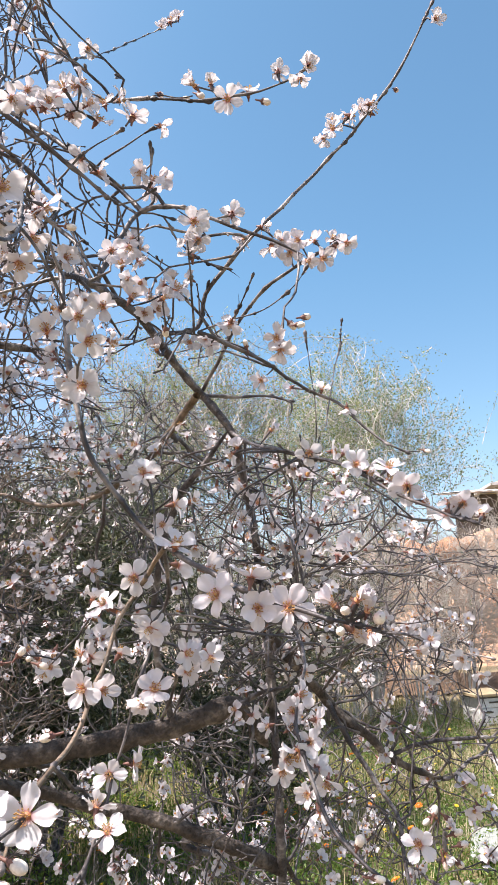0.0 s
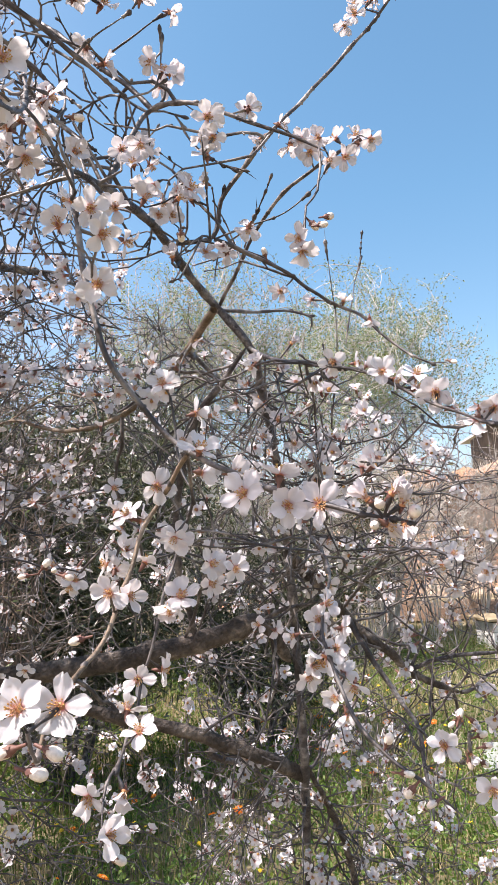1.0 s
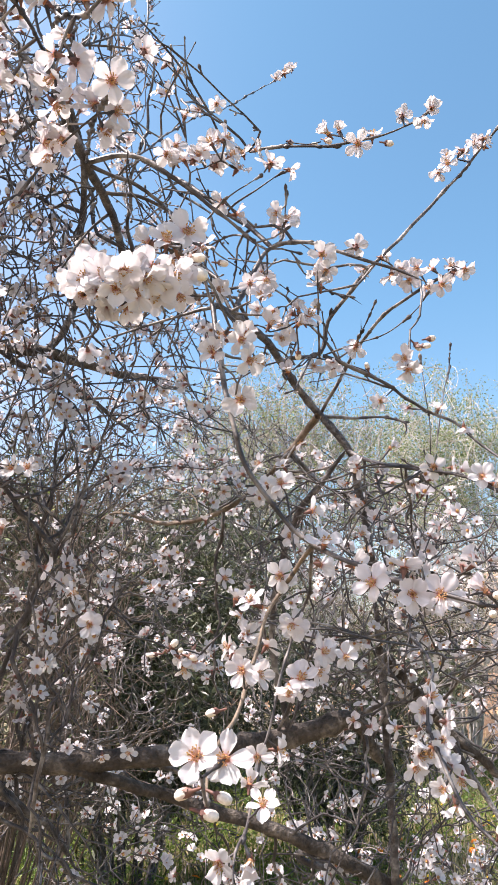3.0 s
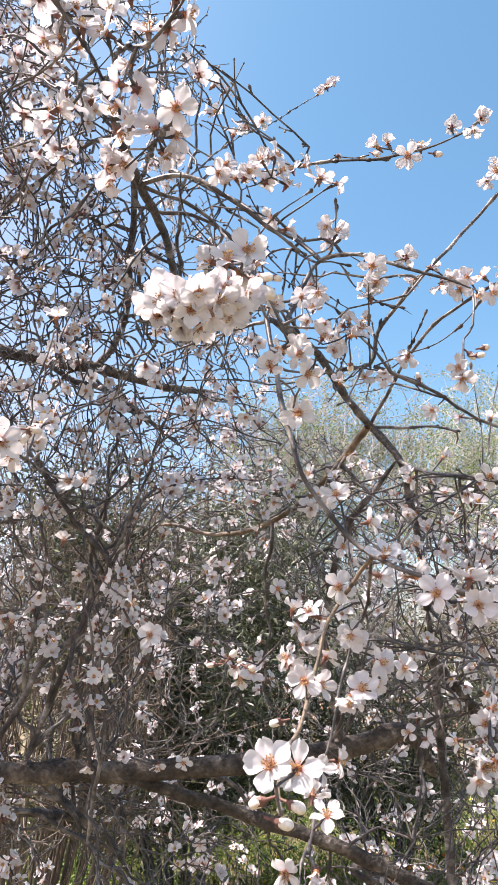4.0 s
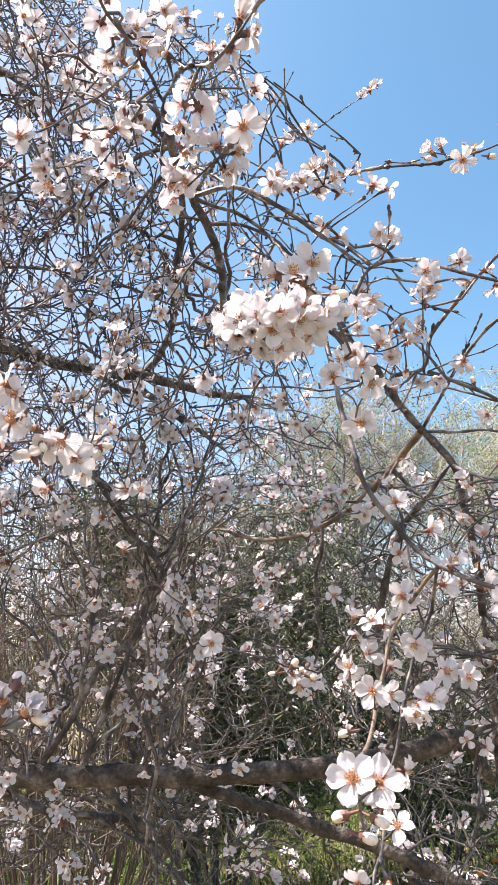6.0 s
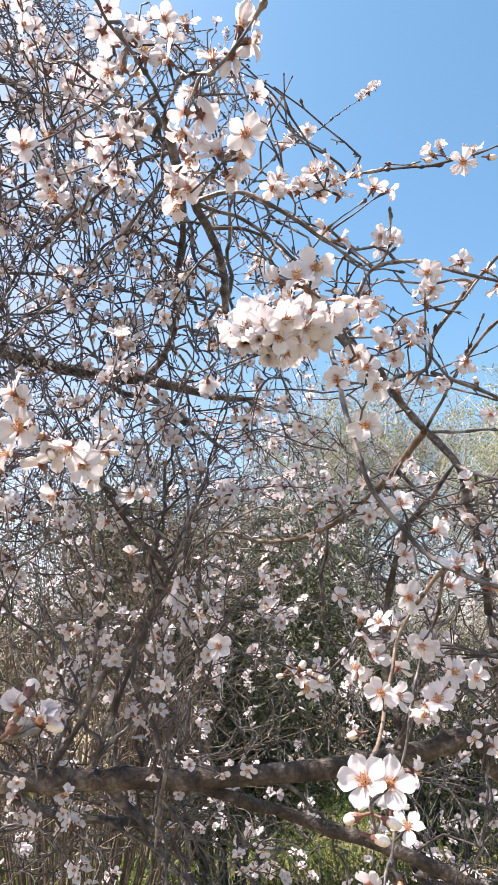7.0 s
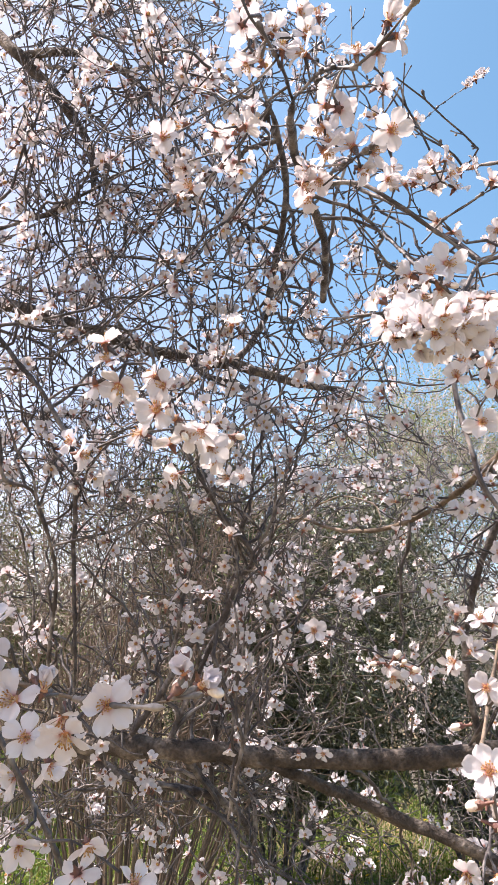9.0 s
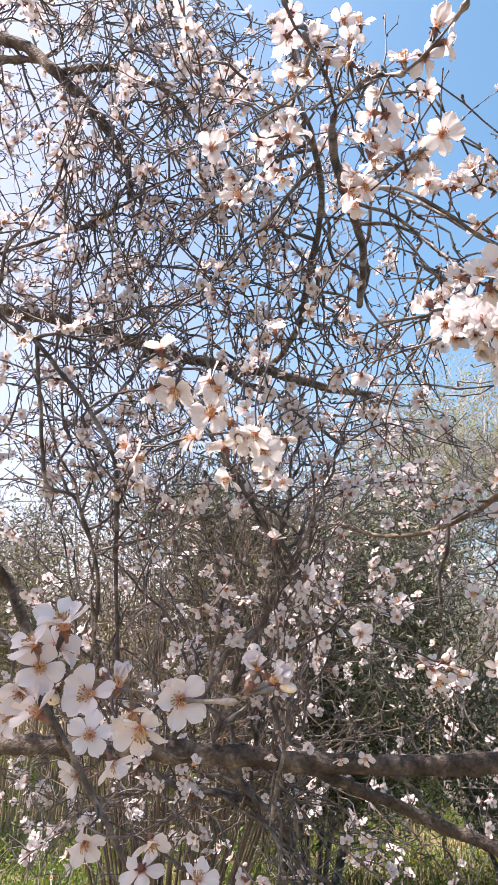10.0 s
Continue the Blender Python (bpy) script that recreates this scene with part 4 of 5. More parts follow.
bloom(near, (0.036, 0.687, 1.803))
bloom(near, (-0.055, 0.727, 1.977), "front", 1.25)
bloom(near, (-0.050, 0.735, 1.957), "down")
bloom(near, (-0.064, 0.738, 1.962), "back")
bloom(near, (-0.074, 0.854, 1.875))
bloom(near, (-0.047, 0.855, 1.873))
bloom(near, (-0.100, 0.764, 2.065))
bloom(near, (-0.094, 0.733, 2.121))
bloom(near, (-0.114, 0.776, 2.059))
bloom(near, (0.157, 0.794, 1.277), "front")
bloom(near, (0.176, 0.696, 1.263))
bloom(near, (0.185, 0.699, 1.245))
bloom(near, (-0.190, 0.569, 1.893))
bloom(near, (-0.207, 0.554, 1.865))
bloom(near, (-0.191, 0.556, 1.856))
bloom(near, (-0.218, 0.555, 1.858))
bloom(near, (-0.213, 0.559, 1.840))
bloom(near, (-0.237, 0.555, 1.855))
bloom(near, (-0.149, 0.657, 2.090))
bloom(near, (0.143, 0.832, 2.198))
bloom(near, (0.127, 0.836, 2.176))
bloom(near, (0.184, 0.829, 2.218))
bloom(near, (0.160, 0.832, 2.203))
bloom(near, (0.196, 0.830, 2.209))
bloom(near, (0.030, 0.808, 2.017))
bloom(near, (0.066, 0.816, 1.982), "down")
bloom(near, (0.100, 0.814, 1.995))
bloom(near, (0.127, 0.805, 1.982))
bloom(near, (0.086, 0.808, 1.963), "down")
bloom(near, (-0.156, 0.584, 1.791))
bloom(near, (-0.084, 0.795, 1.916))
bloom(near, (-0.100, 0.801, 1.933))
bloom(near, (-0.137, 0.827, 2.003))
bloom(near, (-0.009, 0.749, 1.999), "up")
bloom(near, (0.022, 0.914, 1.839))
bloom(near, (0.038, 0.689, 1.790), "down")
bloom(near, (0.110, 0.888, 1.723))
bloom(near, (0.018, 0.684, 2.121), "up")
bloom(near, (-0.120, 0.901, 1.637))
bloom(near, (-0.103, 1.019, 1.813))
bloom(near, (-0.137, 1.073, 1.795))
bloom(near, (-0.086, 1.007, 1.618))
bloom(near, (-0.172, 0.737, 1.536), "up")
bloom(near, (-0.167, 0.740, 1.521))
bloom(near, (-0.130, 0.667, 1.482))
bloom(near, (-0.228, 0.780, 1.468))
bloom(near, (-0.184, 0.779, 1.477))
bloom(near, (-0.085, 0.836, 1.456))
bloom(near, (-0.041, 1.158, 1.377))
bloom(near, (-0.015, 1.161, 1.367))
bloom(near, (0.009, 0.850, 1.391))
bloom(near, (0.059, 0.943, 1.442))
bloom(near, (0.250, 1.042, 1.473))
bloom(near, (0.233, 1.045, 1.458))
bloom(near, (0.283, 0.997, 1.447))
bloom(near, (0.251, 1.052, 1.424))
bloom(near, (0.321, 1.054, 1.419))
bloom(near, (0.229, 1.089, 1.492))
bloom(near, (0.205, 1.137, 1.508))
bloom(near, (0.184, 1.211, 1.644))
bloom(near, (0.124, 1.211, 1.638))
bloom(near, (0.153, 1.129, 1.543))
bloom(near, (0.071, 1.033, 1.502))
bloom(near, (-0.040, 0.595, 2.052))
bloom(near, (-0.006, 0.606, 2.043), "down")
bloom(near, (-0.123, 0.494, 1.723))
bloom(near, (-0.157, 0.503, 1.736))
bloom(near, (-0.336, 0.713, 1.509), "front")
bloom(near, (-0.269, 0.873, 1.475))
bloom(near, (-0.250, 0.875, 1.483))
bloom(near, (-0.285, 0.876, 1.486))
bloom(near, (-0.263, 0.879, 1.461), "down")
bloom(near, (-0.321, 0.914, 1.569))
bloom(near, (-0.219, 0.934, 1.585))
bloom(near, (-0.267, 1.125, 1.779))
bloom(near, (-0.241, 1.127, 1.794))
bloom(near, (-0.228, 1.137, 1.774))
bloom(near, (-0.289, 1.125, 1.765))
bloom(near, (-0.416, 1.359, 1.782))
bloom(near, (-0.380, 1.369, 1.782))
bloom(near, (-0.413, 1.140, 1.328), "down")
bloom(near, (0.084, 0.625, 2.099))
bloom(near, (0.075, 0.628, 2.087))
bloom(near, (0.051, 0.634, 2.102), "up")
bloom(near, (-0.025, 0.654, 2.107), "up")
bloom(near, (0.280, 0.755, 2.292))
bloom(near, (0.164, 0.818, 2.196))
bloom(near, (0.139, 0.823, 2.179))
bloom(near, (0.191, 0.804, 2.202))
bloom(near, (0.056, 0.813, 1.997))
bloom(near, (0.078, 0.813, 1.998))
bloom(near, (0.108, 0.808, 1.966), "down")
bloom(near, (0.122, 0.804, 1.991))
bloom(near, (0.139, 0.795, 1.980))
bloom(near, (0.042, 0.814, 1.991), "down")
bloom(near, (0.006, 0.821, 2.008))
bloom(near, (-0.118, 0.794, 1.917))
bloom(near, (-0.091, 0.800, 1.937))
bloom(near, (-0.110, 0.798, 1.897))
bloom(near, (-0.135, 0.812, 1.976))
bloom(near, (-0.145, 0.824, 2.017))
bloom(near, (-0.151, 0.835, 1.964))
bloom(near, (-0.059, 0.740, 1.938))
bloom(near, (-0.133, 0.665, 2.101))
bloom(near, (-0.177, 0.643, 2.102))
bloom(near, (-0.147, 0.657, 1.834))
bloom(near, (-0.125, 0.590, 1.764), "down")
bloom(near, (-0.168, 0.582, 1.848))
bloom(near, (-0.204, 0.560, 1.833), "down")
bloom(near, (-0.120, 0.669, 1.848))
bloom(near, (-0.108, 0.677, 1.835), "down")
bloom(near, (-0.086, 0.677, 1.851))
bloom(near, (-0.074, 0.685, 1.866))
bloom(near, (-0.131, 0.673, 1.891))
bloom(near, (-0.145, 0.683, 1.915))
bloom(near, (-0.016, 0.776, 1.865))
bloom(near, (-0.106, 0.766, 1.830))
bloom(near, (-0.047, 0.776, 1.844))
bloom(near, (-0.177, 1.036, 1.786))
bloom(near, (-0.211, 1.084, 1.781))
bloom(near, (-0.254, 1.134, 1.765))
bloom(near, (-0.114, 0.713, 1.665))
bloom(near, (-0.079, 0.682, 1.624))
bloom(near, (-0.022, 0.829, 1.711))
bloom(near, (-0.038, 0.557, 1.547), "up")
bloom(near, (-0.064, 0.564, 1.568))
bloom(near, (-0.134, 0.672, 1.522))
bloom(near, (-0.145, 0.667, 1.528), "up")
bloom(near, (-0.156, 0.709, 1.495))
bloom(near, (-0.104, 0.686, 1.505))
bloom(near, (-0.175, 0.708, 1.483))
bloom(near, (-0.094, 0.642, 1.451))
bloom(near, (-0.074, 0.736, 1.478))
bloom(near, (-0.050, 0.744, 1.472))
bloom(near, (-0.106, 0.666, 1.435), "down")
bloom(near, (0.049, 0.444, 1.512), "half")
bloom(near, (0.063, 0.439, 1.514), "half")
bloom(near, (0.069, 0.441, 1.507), "half")
bloom(near, (0.059, 0.443, 1.496), "half_down")
bloom(near, (0.070, 0.443, 1.495), "half_down")
bloom(near, (0.179, 0.801, 1.299), "half")
bloom(near, (0.194, 0.803, 1.289), "half")
bloom(near, (0.187, 0.808, 1.263), "half_down")
bloom(near, (-0.018, 0.980, 1.759))
bloom(near, (-0.034, 1.034, 1.744))
bloom(near, (-0.010, 0.992, 1.702))
bloom(near, (0.009, 1.046, 1.686))
bloom(near, (-0.017, 1.001, 1.654))
bloom(near, (-0.007, 0.987, 1.626), "up")
bloom(near, (0.012, 1.012, 1.603))
bloom(near, (-0.031, 1.061, 1.612))
bloom(near, (0.033, 1.054, 1.650))
bloom(near, (-0.053, 1.039, 1.716))
bloom(near, (0.057, 1.092, 1.719))
bloom(near, (0.040, 1.035, 1.743))
bloom(side, (-0.181, 0.563, 1.893))
bloom(side, (-0.193, 0.564, 1.888))
bloom(side, (-0.204, 0.613, 2.048))
bloom(side, (-0.181, 0.632, 2.055))
bloom(side, (-0.161, 0.630, 2.067))
bloom(side, (-0.236, 0.651, 2.108))
bloom(side, (-0.192, 0.301, 1.852), "front")
bloom(side, (-0.250, 0.329, 1.915))
bloom(side, (-0.253, 0.334, 1.899))
bloom(side, (-0.247, 0.340, 1.947))
bloom(side, (-0.243, 0.348, 1.928), "back")
bloom(side, (-0.253, 0.341, 1.879))
bloom(side, (-0.275, 0.383, 1.870))
bloom(side, (-0.204, 0.310, 1.941))
bloom(side, (-0.222, 0.314, 1.947))
bloom(side, (-0.188, 0.302, 1.943))
bloom(side, (-0.194, 0.297, 1.953), "up")
bloom(side, (-0.235, 0.378, 1.911))
bloom(side, (-0.219, 0.383, 1.907))
bloom(side, (-0.230, 0.386, 1.893), "down")
bloom(side, (-0.318, 0.347, 2.001))
bloom(side, (-0.331, 0.345, 1.999))
bloom(side, (-0.298, 0.349, 2.011))
bloom(side, (-0.278, 0.355, 2.006))
bloom(side, (-0.311, 0.356, 2.044))
bloom(side, (-0.280, 0.364, 2.041))
bloom(side, (-0.333, 0.332, 2.033))
bloom(side, (-0.334, 0.340, 2.071))
bloom(side, (-0.408, 0.377, 1.975))
bloom(side, (-0.403, 0.333, 1.919))
bloom(side, (-0.383, 0.347, 1.893))
bloom(side, (-0.380, 0.354, 1.877))
bloom(side, (-0.398, 0.369, 1.883))
bloom(side, (-0.390, 0.418, 1.996))
bloom(side, (-0.366, 0.438, 2.018))
bloom(side, (-0.416, 0.571, 1.853))
bloom(side, (-0.414, 0.701, 1.950))
bloom(side, (-0.364, 0.747, 2.010))
bloom(side, (-0.371, 0.759, 1.971), "down")
bloom(side, (-0.362, 0.772, 1.940))
bloom(side, (-0.182, 0.608, 2.069))
bloom(side, (-0.197, 0.610, 2.052))
bloom(side, (-0.234, 0.601, 2.052))
bloom(side, (-0.214, 0.608, 2.046))
bloom(side, (-0.164, 0.610, 2.075))
bloom(side, (-0.112, 0.632, 2.049))
bloom(side, (-0.107, 0.662, 1.999))
bloom(side, (-0.097, 0.667, 1.992))
bloom(side, (-0.176, 0.257, 1.673), "cup")
bloom(side, (-0.165, 0.259, 1.675), "cup")
bloom(side, (-0.154, 0.253, 1.672), "cup")
bloom(side, (-0.144, 0.256, 1.670), "cup")
bloom(side, (-0.136, 0.268, 1.672), "cup")
bloom(side, (-0.179, 0.252, 1.663), "cup")
bloom(side, (-0.168, 0.245, 1.661), "cup")
bloom(side, (-0.156, 0.243, 1.661), "cup")
bloom(side, (-0.147, 0.251, 1.661), "cup")
bloom(side, (-0.140, 0.262, 1.663), "cup")
bloom(side, (-0.185, 0.262, 1.660), "cup")
bloom(side, (-0.173, 0.252, 1.656), "cup")
bloom(side, (-0.161, 0.246, 1.653), "cup")
bloom(side, (-0.152, 0.253, 1.653), "cup")
bloom(side, (-0.145, 0.263, 1.657), "cup")
bloom(side, (-0.170, 0.260, 1.651), "cup")
bloom(side, (-0.160, 0.262, 1.651), "cup")
bloom(side, (-0.190, 0.263, 1.672), "cup")
bloom(side, (-0.133, 0.276, 1.677), "cup")
bloom(side, (-0.172, 0.386, 1.778))
bloom(side, (-0.187, 0.392, 1.782))
bloom(side, (-0.159, 0.396, 1.791))
bloom(side, (-0.165, 0.401, 1.773))
bloom(side, (-0.129, 0.487, 1.740))
bloom(side, (-0.144, 0.491, 1.749), "down")
bloom(side, (-0.364, 0.365, 1.641))
bloom(side, (-0.374, 0.358, 1.654))
bloom(side, (-0.353, 0.366, 1.645))
bloom(side, (-0.368, 0.322, 1.667))
bloom(side, (-0.375, 0.318, 1.674))
bloom(side, (-0.384, 0.344, 1.656))
bloom(side, (-0.355, 0.390, 1.639))
bloom(side, (-0.403, 0.436, 1.628))
bloom(side, (-0.386, 0.382, 1.639))
bloom(side, (-0.361, 0.421, 1.639), "down")
bloom(side, (-0.412, 0.373, 1.648))
bloom(side, (-0.499, 0.812, 1.729))
bloom(side, (-0.479, 0.817, 1.731))
bloom(side, (-0.561, 0.860, 1.705))
bloom(side, (-0.447, 0.700, 1.621))
bloom(side, (-0.422, 0.774, 1.584))
bloom(side, (-0.372, 0.745, 1.548), "up")
bloom(side, (-0.661, 0.976, 1.308))
bloom(side, (-0.509, 1.112, 1.337))
bloom(side, (-0.455, 1.131, 1.324), "down")
bloom(side, (-0.400, 1.101, 1.908))
bloom(side, (-0.468, 1.152, 1.716))
bloom(side, (-0.532, 1.143, 1.695))
bloom(side, (-0.646, 0.950, 1.545))
bloom(side, (-0.659, 0.945, 1.549))
bloom(side, (-0.331, 0.226, 1.442), "front", 0.9)
bloom(side, (-0.408, 0.202, 1.454), "front")
bloom(side, (-0.409, 0.251, 1.440))
bloom(side, (-0.424, 0.237, 1.465), "up")
bloom(side, (-0.455, 0.336, 1.407), "front")
bloom(side, (-0.398, 0.206, 1.476), "up")
bloom(side, (-0.380, 0.213, 1.441))
bloom(side, (-0.366, 0.218, 1.447), "half")
bloom(side, (-0.352, 0.223, 1.426), "down")
bloom(side, (-0.405, 0.203, 1.430))
bloom(side, (-0.382, 0.266, 1.430), "down")
bloom(side, (-0.410, 0.197, 1.465), "up")
bloom(side, (-0.406, 0.228, 1.447))
bloom(side, (-0.431, 0.220, 1.439))
bloom(side, (-0.463, 0.359, 1.333), "down")
bloom(side, (-0.417, 0.376, 1.336), "down")
bloom(side, (-0.387, 0.397, 1.311))
bloom(side, (-0.425, 0.380, 1.316), "back")
bloom(side, (-0.473, 0.266, 1.423))
bloom(side, (-0.495, 0.389, 1.372))
bloom(side, (-0.452, 0.367, 1.386), "down")
bloom(side, (-0.413, 0.310, 1.686))
bloom(side, (-0.423, 0.312, 1.668), "back")
bloom(side, (-0.406, 0.319, 1.669), "down")
bloom(side, (-0.420, 0.313, 1.703), "up")
bloom(side, (-0.464, 0.366, 1.629))
bloom(side, (-0.481, 0.377, 1.644))
bloom(side, (-0.194, 0.628, 2.075))
bloom(side, (-0.227, 0.612, 2.049))
bloom(side, (-0.156, 0.652, 2.063))
bloom(side, (-0.123, 0.677, 1.916))
bloom(side, (-0.117, 1.072, 2.649))
bloom(side, (-0.135, 1.073, 2.636))
bloom(side, (-0.101, 1.073, 2.658))
bloom(side, (-0.235, 0.786, 2.296))
bloom(side, (-0.223, 0.867, 2.385))
bloom(side, (-0.239, 0.707, 2.209))
bloom(side, (-0.179, 0.676, 2.034))
bloom(side, (-0.162, 0.685, 2.020))
bloom(side, (-0.218, 0.445, 2.040), "up")
bloom(side, (-0.280, 0.405, 2.111))
bloom(side, (-0.305, 0.376, 2.051))
bloom(side, (-0.279, 0.390, 1.907))
bloom(side, (-0.285, 0.394, 1.893))
bloom(side, (-0.257, 0.371, 1.916))
bloom(side, (-0.270, 0.396, 1.897), "down")
bloom(side, (-0.290, 0.370, 2.079))
bloom(side, (-0.321, 0.354, 2.041))
bloom(side, (-0.288, 0.224, 1.461), "half")
bloom(side, (-0.281, 0.232, 1.455), "half")
bud(near, (0.052, 0.443, 1.496))
bud(near, (0.076, 0.442, 1.502))
bud(near, (0.056, 0.440, 1.508))
bud(near, (-0.167, 0.575, 1.425))
bud(near, (-0.231, 0.716, 1.480))
bud(near, (-0.239, 0.715, 1.486))
bud(near, (-0.221, 0.728, 1.473))
bud(near, (-0.264, 0.727, 1.476))
bud(near, (0.177, 0.799, 1.305))
bud(near, (0.191, 0.801, 1.298))
bud(near, (0.199, 0.804, 1.283))
bud(near, (0.185, 0.810, 1.254))
bud(near, (0.200, 0.810, 1.253))
bud(near, (0.207, 0.818, 1.268))
bud(near, (0.170, 0.801, 1.297))
bud(near, (0.087, 0.625, 1.301))
bud(near, (0.106, 0.619, 1.280))
bud(near, (0.090, 0.628, 1.287))
bud(near, (0.077, 0.641, 1.323))
bud(near, (-0.150, 0.388, 1.391))
bud(near, (-0.136, 0.388, 1.380))
bud(near, (-0.128, 0.390, 1.389))
bud(near, (0.069, 0.702, 1.833))
bud(near, (0.053, 0.703, 1.825))
bud(near, (0.061, 0.694, 1.820))
bud(near, (0.242, 0.910, 1.724))
bud(near, (0.002, 0.856, 1.869))
bud(near, (-0.090, 0.699, 2.138))
bud(near, (-0.060, 0.692, 2.124))
bud(near, (-0.040, 0.683, 2.120))
bud(near, (0.037, 0.678, 2.102))
bud(near, (0.235, 0.824, 2.242))
bud(near, (-0.137, 0.566, 1.270))
bud(near, (-0.160, 0.567, 1.872))
bud(side, (-0.302, 0.256, 1.469))
bud(side, (-0.295, 0.263, 1.456))
bud(side, (-0.374, 0.346, 1.656))
bud(side, (-0.363, 0.356, 1.638))
bud(side, (-0.127, 0.286, 1.694))
bud(side, (-0.126, 0.289, 1.686))
bud(side, (-0.335, 0.402, 1.651))
bud(side, (-0.340, 0.402, 1.646))
bud(near, (-0.090, 0.725, 1.834))
bud(side, (-0.275, 0.233, 1.453))
bud(side, (-0.292, 0.228, 1.453))
bud(side, (-0.397, 0.252, 1.451))
bud(side, (-0.416, 0.227, 1.438))
bud(side, (-0.421, 0.243, 1.451))

fill(near, 70, (1, 22), (22, 50), (0.8, 1.15), 0.30, 0.3, ((0, 3, 6, 10, 14, 22), (26, 31, 34, 38, 50, 58)), (0.05, 0.1, 0.2))
fill(near, 110, (-10, 9), (-3, 15), (0.85, 1.3), 0.20, 0.4, None, (0.06, 0.15, 0.25))
fill(near, 240, (-17, 4), (-5, 13), (1.2, 2.2), 0.24, 0.45, None, (0.06, 0.15, 0.3), full=11)
fill(near, 380, (-14, 6), (-28, -12), (1.6, 2.8), 0.26, 0.5, None, (0.06, 0.15, 0.3), full=11)
fill(near, 260, (-11, 6), (-26, -3), (1.5, 2.4), 0.22, 0.45, None, (0.06, 0.15, 0.3), full=10)
fill(near, 90, (-8, 3), (-24, -6), (1.25, 1.6), 0.10, 0.4, None, (0.06, 0.15, 0.3), full=14)
fill(near, 900, (-25, 9), (-24, 21), (1.4, 3.0), 0.08, thin=0.6, full=9)
fill(side, 500, (9, 52), (10, 52), (1.05, 1.5), 0.26, 0.6, None, (0.1, 0.25, 0.45, 0.6), full=3)
fill(side, 1750, (9, 52), (4, 52), (1.5, 2.8), 0.30, 0.6, None, (0.1, 0.25, 0.45, 0.6), full=6)
fill(side, 480, (5, 50), (-26, 10), (1.35, 2.5), 0.10, 0.7, full=6)
fill(side, 380, (46, 66), (18, 58), (1.3, 2.5), 0.2, 0.5, None, (0.1, 0.25, 0.4), full=9)
fill(side, 850, (32, 52), (10, 52), (1.3, 2.5), 0.2, 0.5, None, (0.1, 0.25, 0.4), full=15)
fill(side, 300, (13, 42), (-14, 10), (1.9, 3.0), 0.17, 0.5, None, (0.06, 0.15, 0.3), full=12)
fill(near, 380, (-9, 24), (9, 21), (2.0, 3.2), 0.19, 0.5, None, (0.06, 0.15, 0.3), full=15)
# Unseen boughs left of the view, added to shade the lower-left blossoms
limb(side, 0.014, 0.005, (-2.0, 1.62, 1.9), (-1.75, 0.9, 2.1), (-1.3, 0.35, 2.15), (-0.84, 0.08, 2.12))
limb(side, 0.008, 0.003, (-1.75, 0.9, 2.1), (-1.2, 0.55, 1.95), (-0.85, 0.33, 1.84), (-0.72, 0.28, 1.79))
# Dense unseen blossom on these boughs, thickening the added shade
fill(side, 190, (75, 96), (32, 50), (0.8, 1.15), 2.5, 0.4, ((0, 100), (60, 60)), (0.05, 0.1, 0.2), full=60)
fill(side, 230, (58, 76), (15, 30), (0.72, 1.0), 2.5, 0.3, ((0, 100), (60, 60)), (0.05, 0.1, 0.2), full=60)
for tree in (near, side):
    put("twig_tangle", tree.twigs.mesh("twig_tangle", [TWIG]), tree.root, "tangle of thin dark twigs", "stuff")
    put("blossom_mass", tree.flowers.mesh("blossom_mass", [PETAL, CALYX, STAMEN], True), tree.root, "many small white-pink blossoms and buds", "stuff")


# ---- ground ----
def height(x, y):
    return 0.035 * np.sin(0.9 * x + 1.3) * np.cos(0.8 * y + 0.4) + 0.02 * np.sin(2.3 * x + 1.1 * y) + 0.012 * np.sin(4.1 * y - 1.7 * x)


def patches(x, y, phase):
    """Uneven growth, 0 to 1."""
    return 0.5 + 0.2 * np.sin(1.9 * x + phase) * np.cos(1.6 * y - phase) + 0.18 * np.sin(3.7 * x + 2.9 * y + 2 * phase) + 0.14 * np.sin(7.3 * x - 5.1 * y + 3 * phase)


def ground():
    xs = np.concatenate([[-1500, -300, -80, -30], np.arange(-14, 14.1, 0.35), [30, 80, 300, 1500]])
    ys = np.concatenate([[-1500, -200, -40, -8], np.arange(-3, 17, 0.35), [25, 40, 100, 400, 2500]])
    v = [(x, y, height(x, y) if abs(x) < 40 and abs(y) < 40 else -0.1) for y in ys for x in xs]
    w = len(xs)
    f = [(j * w + i, j * w + i + 1, (j + 1) * w + i + 1, (j + 1) * w + i) for j in range(len(ys) - 1) for i in range(w - 1)]
    ob = new("ground", mesh_of("ground", v, f, [SOIL]))
    tagged(ob, "earth ground overgrown with green and dry grass", "ground", kind="structure")


ground()


def strewn(count, area, phase, bare):
    """Ground places within a sector of the field, in uneven patches."""
    out = np.zeros((0, 2))
    while len(out) < count:
        az = np.radians(rng.uniform(*area[0], count))
        d = np.where(rng.random(count) < 0.5, np.sqrt(rng.uniform(area[1][0] ** 2, area[1][1] ** 2, count)), rng.uniform(*area[1], count))
        p = np.stack([-np.sin(az) * d, np.cos(az) * d], 1)
        out = np.vstack([out, p[patches(p[:, 0], p[:, 1], phase) > rng.uniform(bare, bare + 0.7, count)]])
    return out[:count]


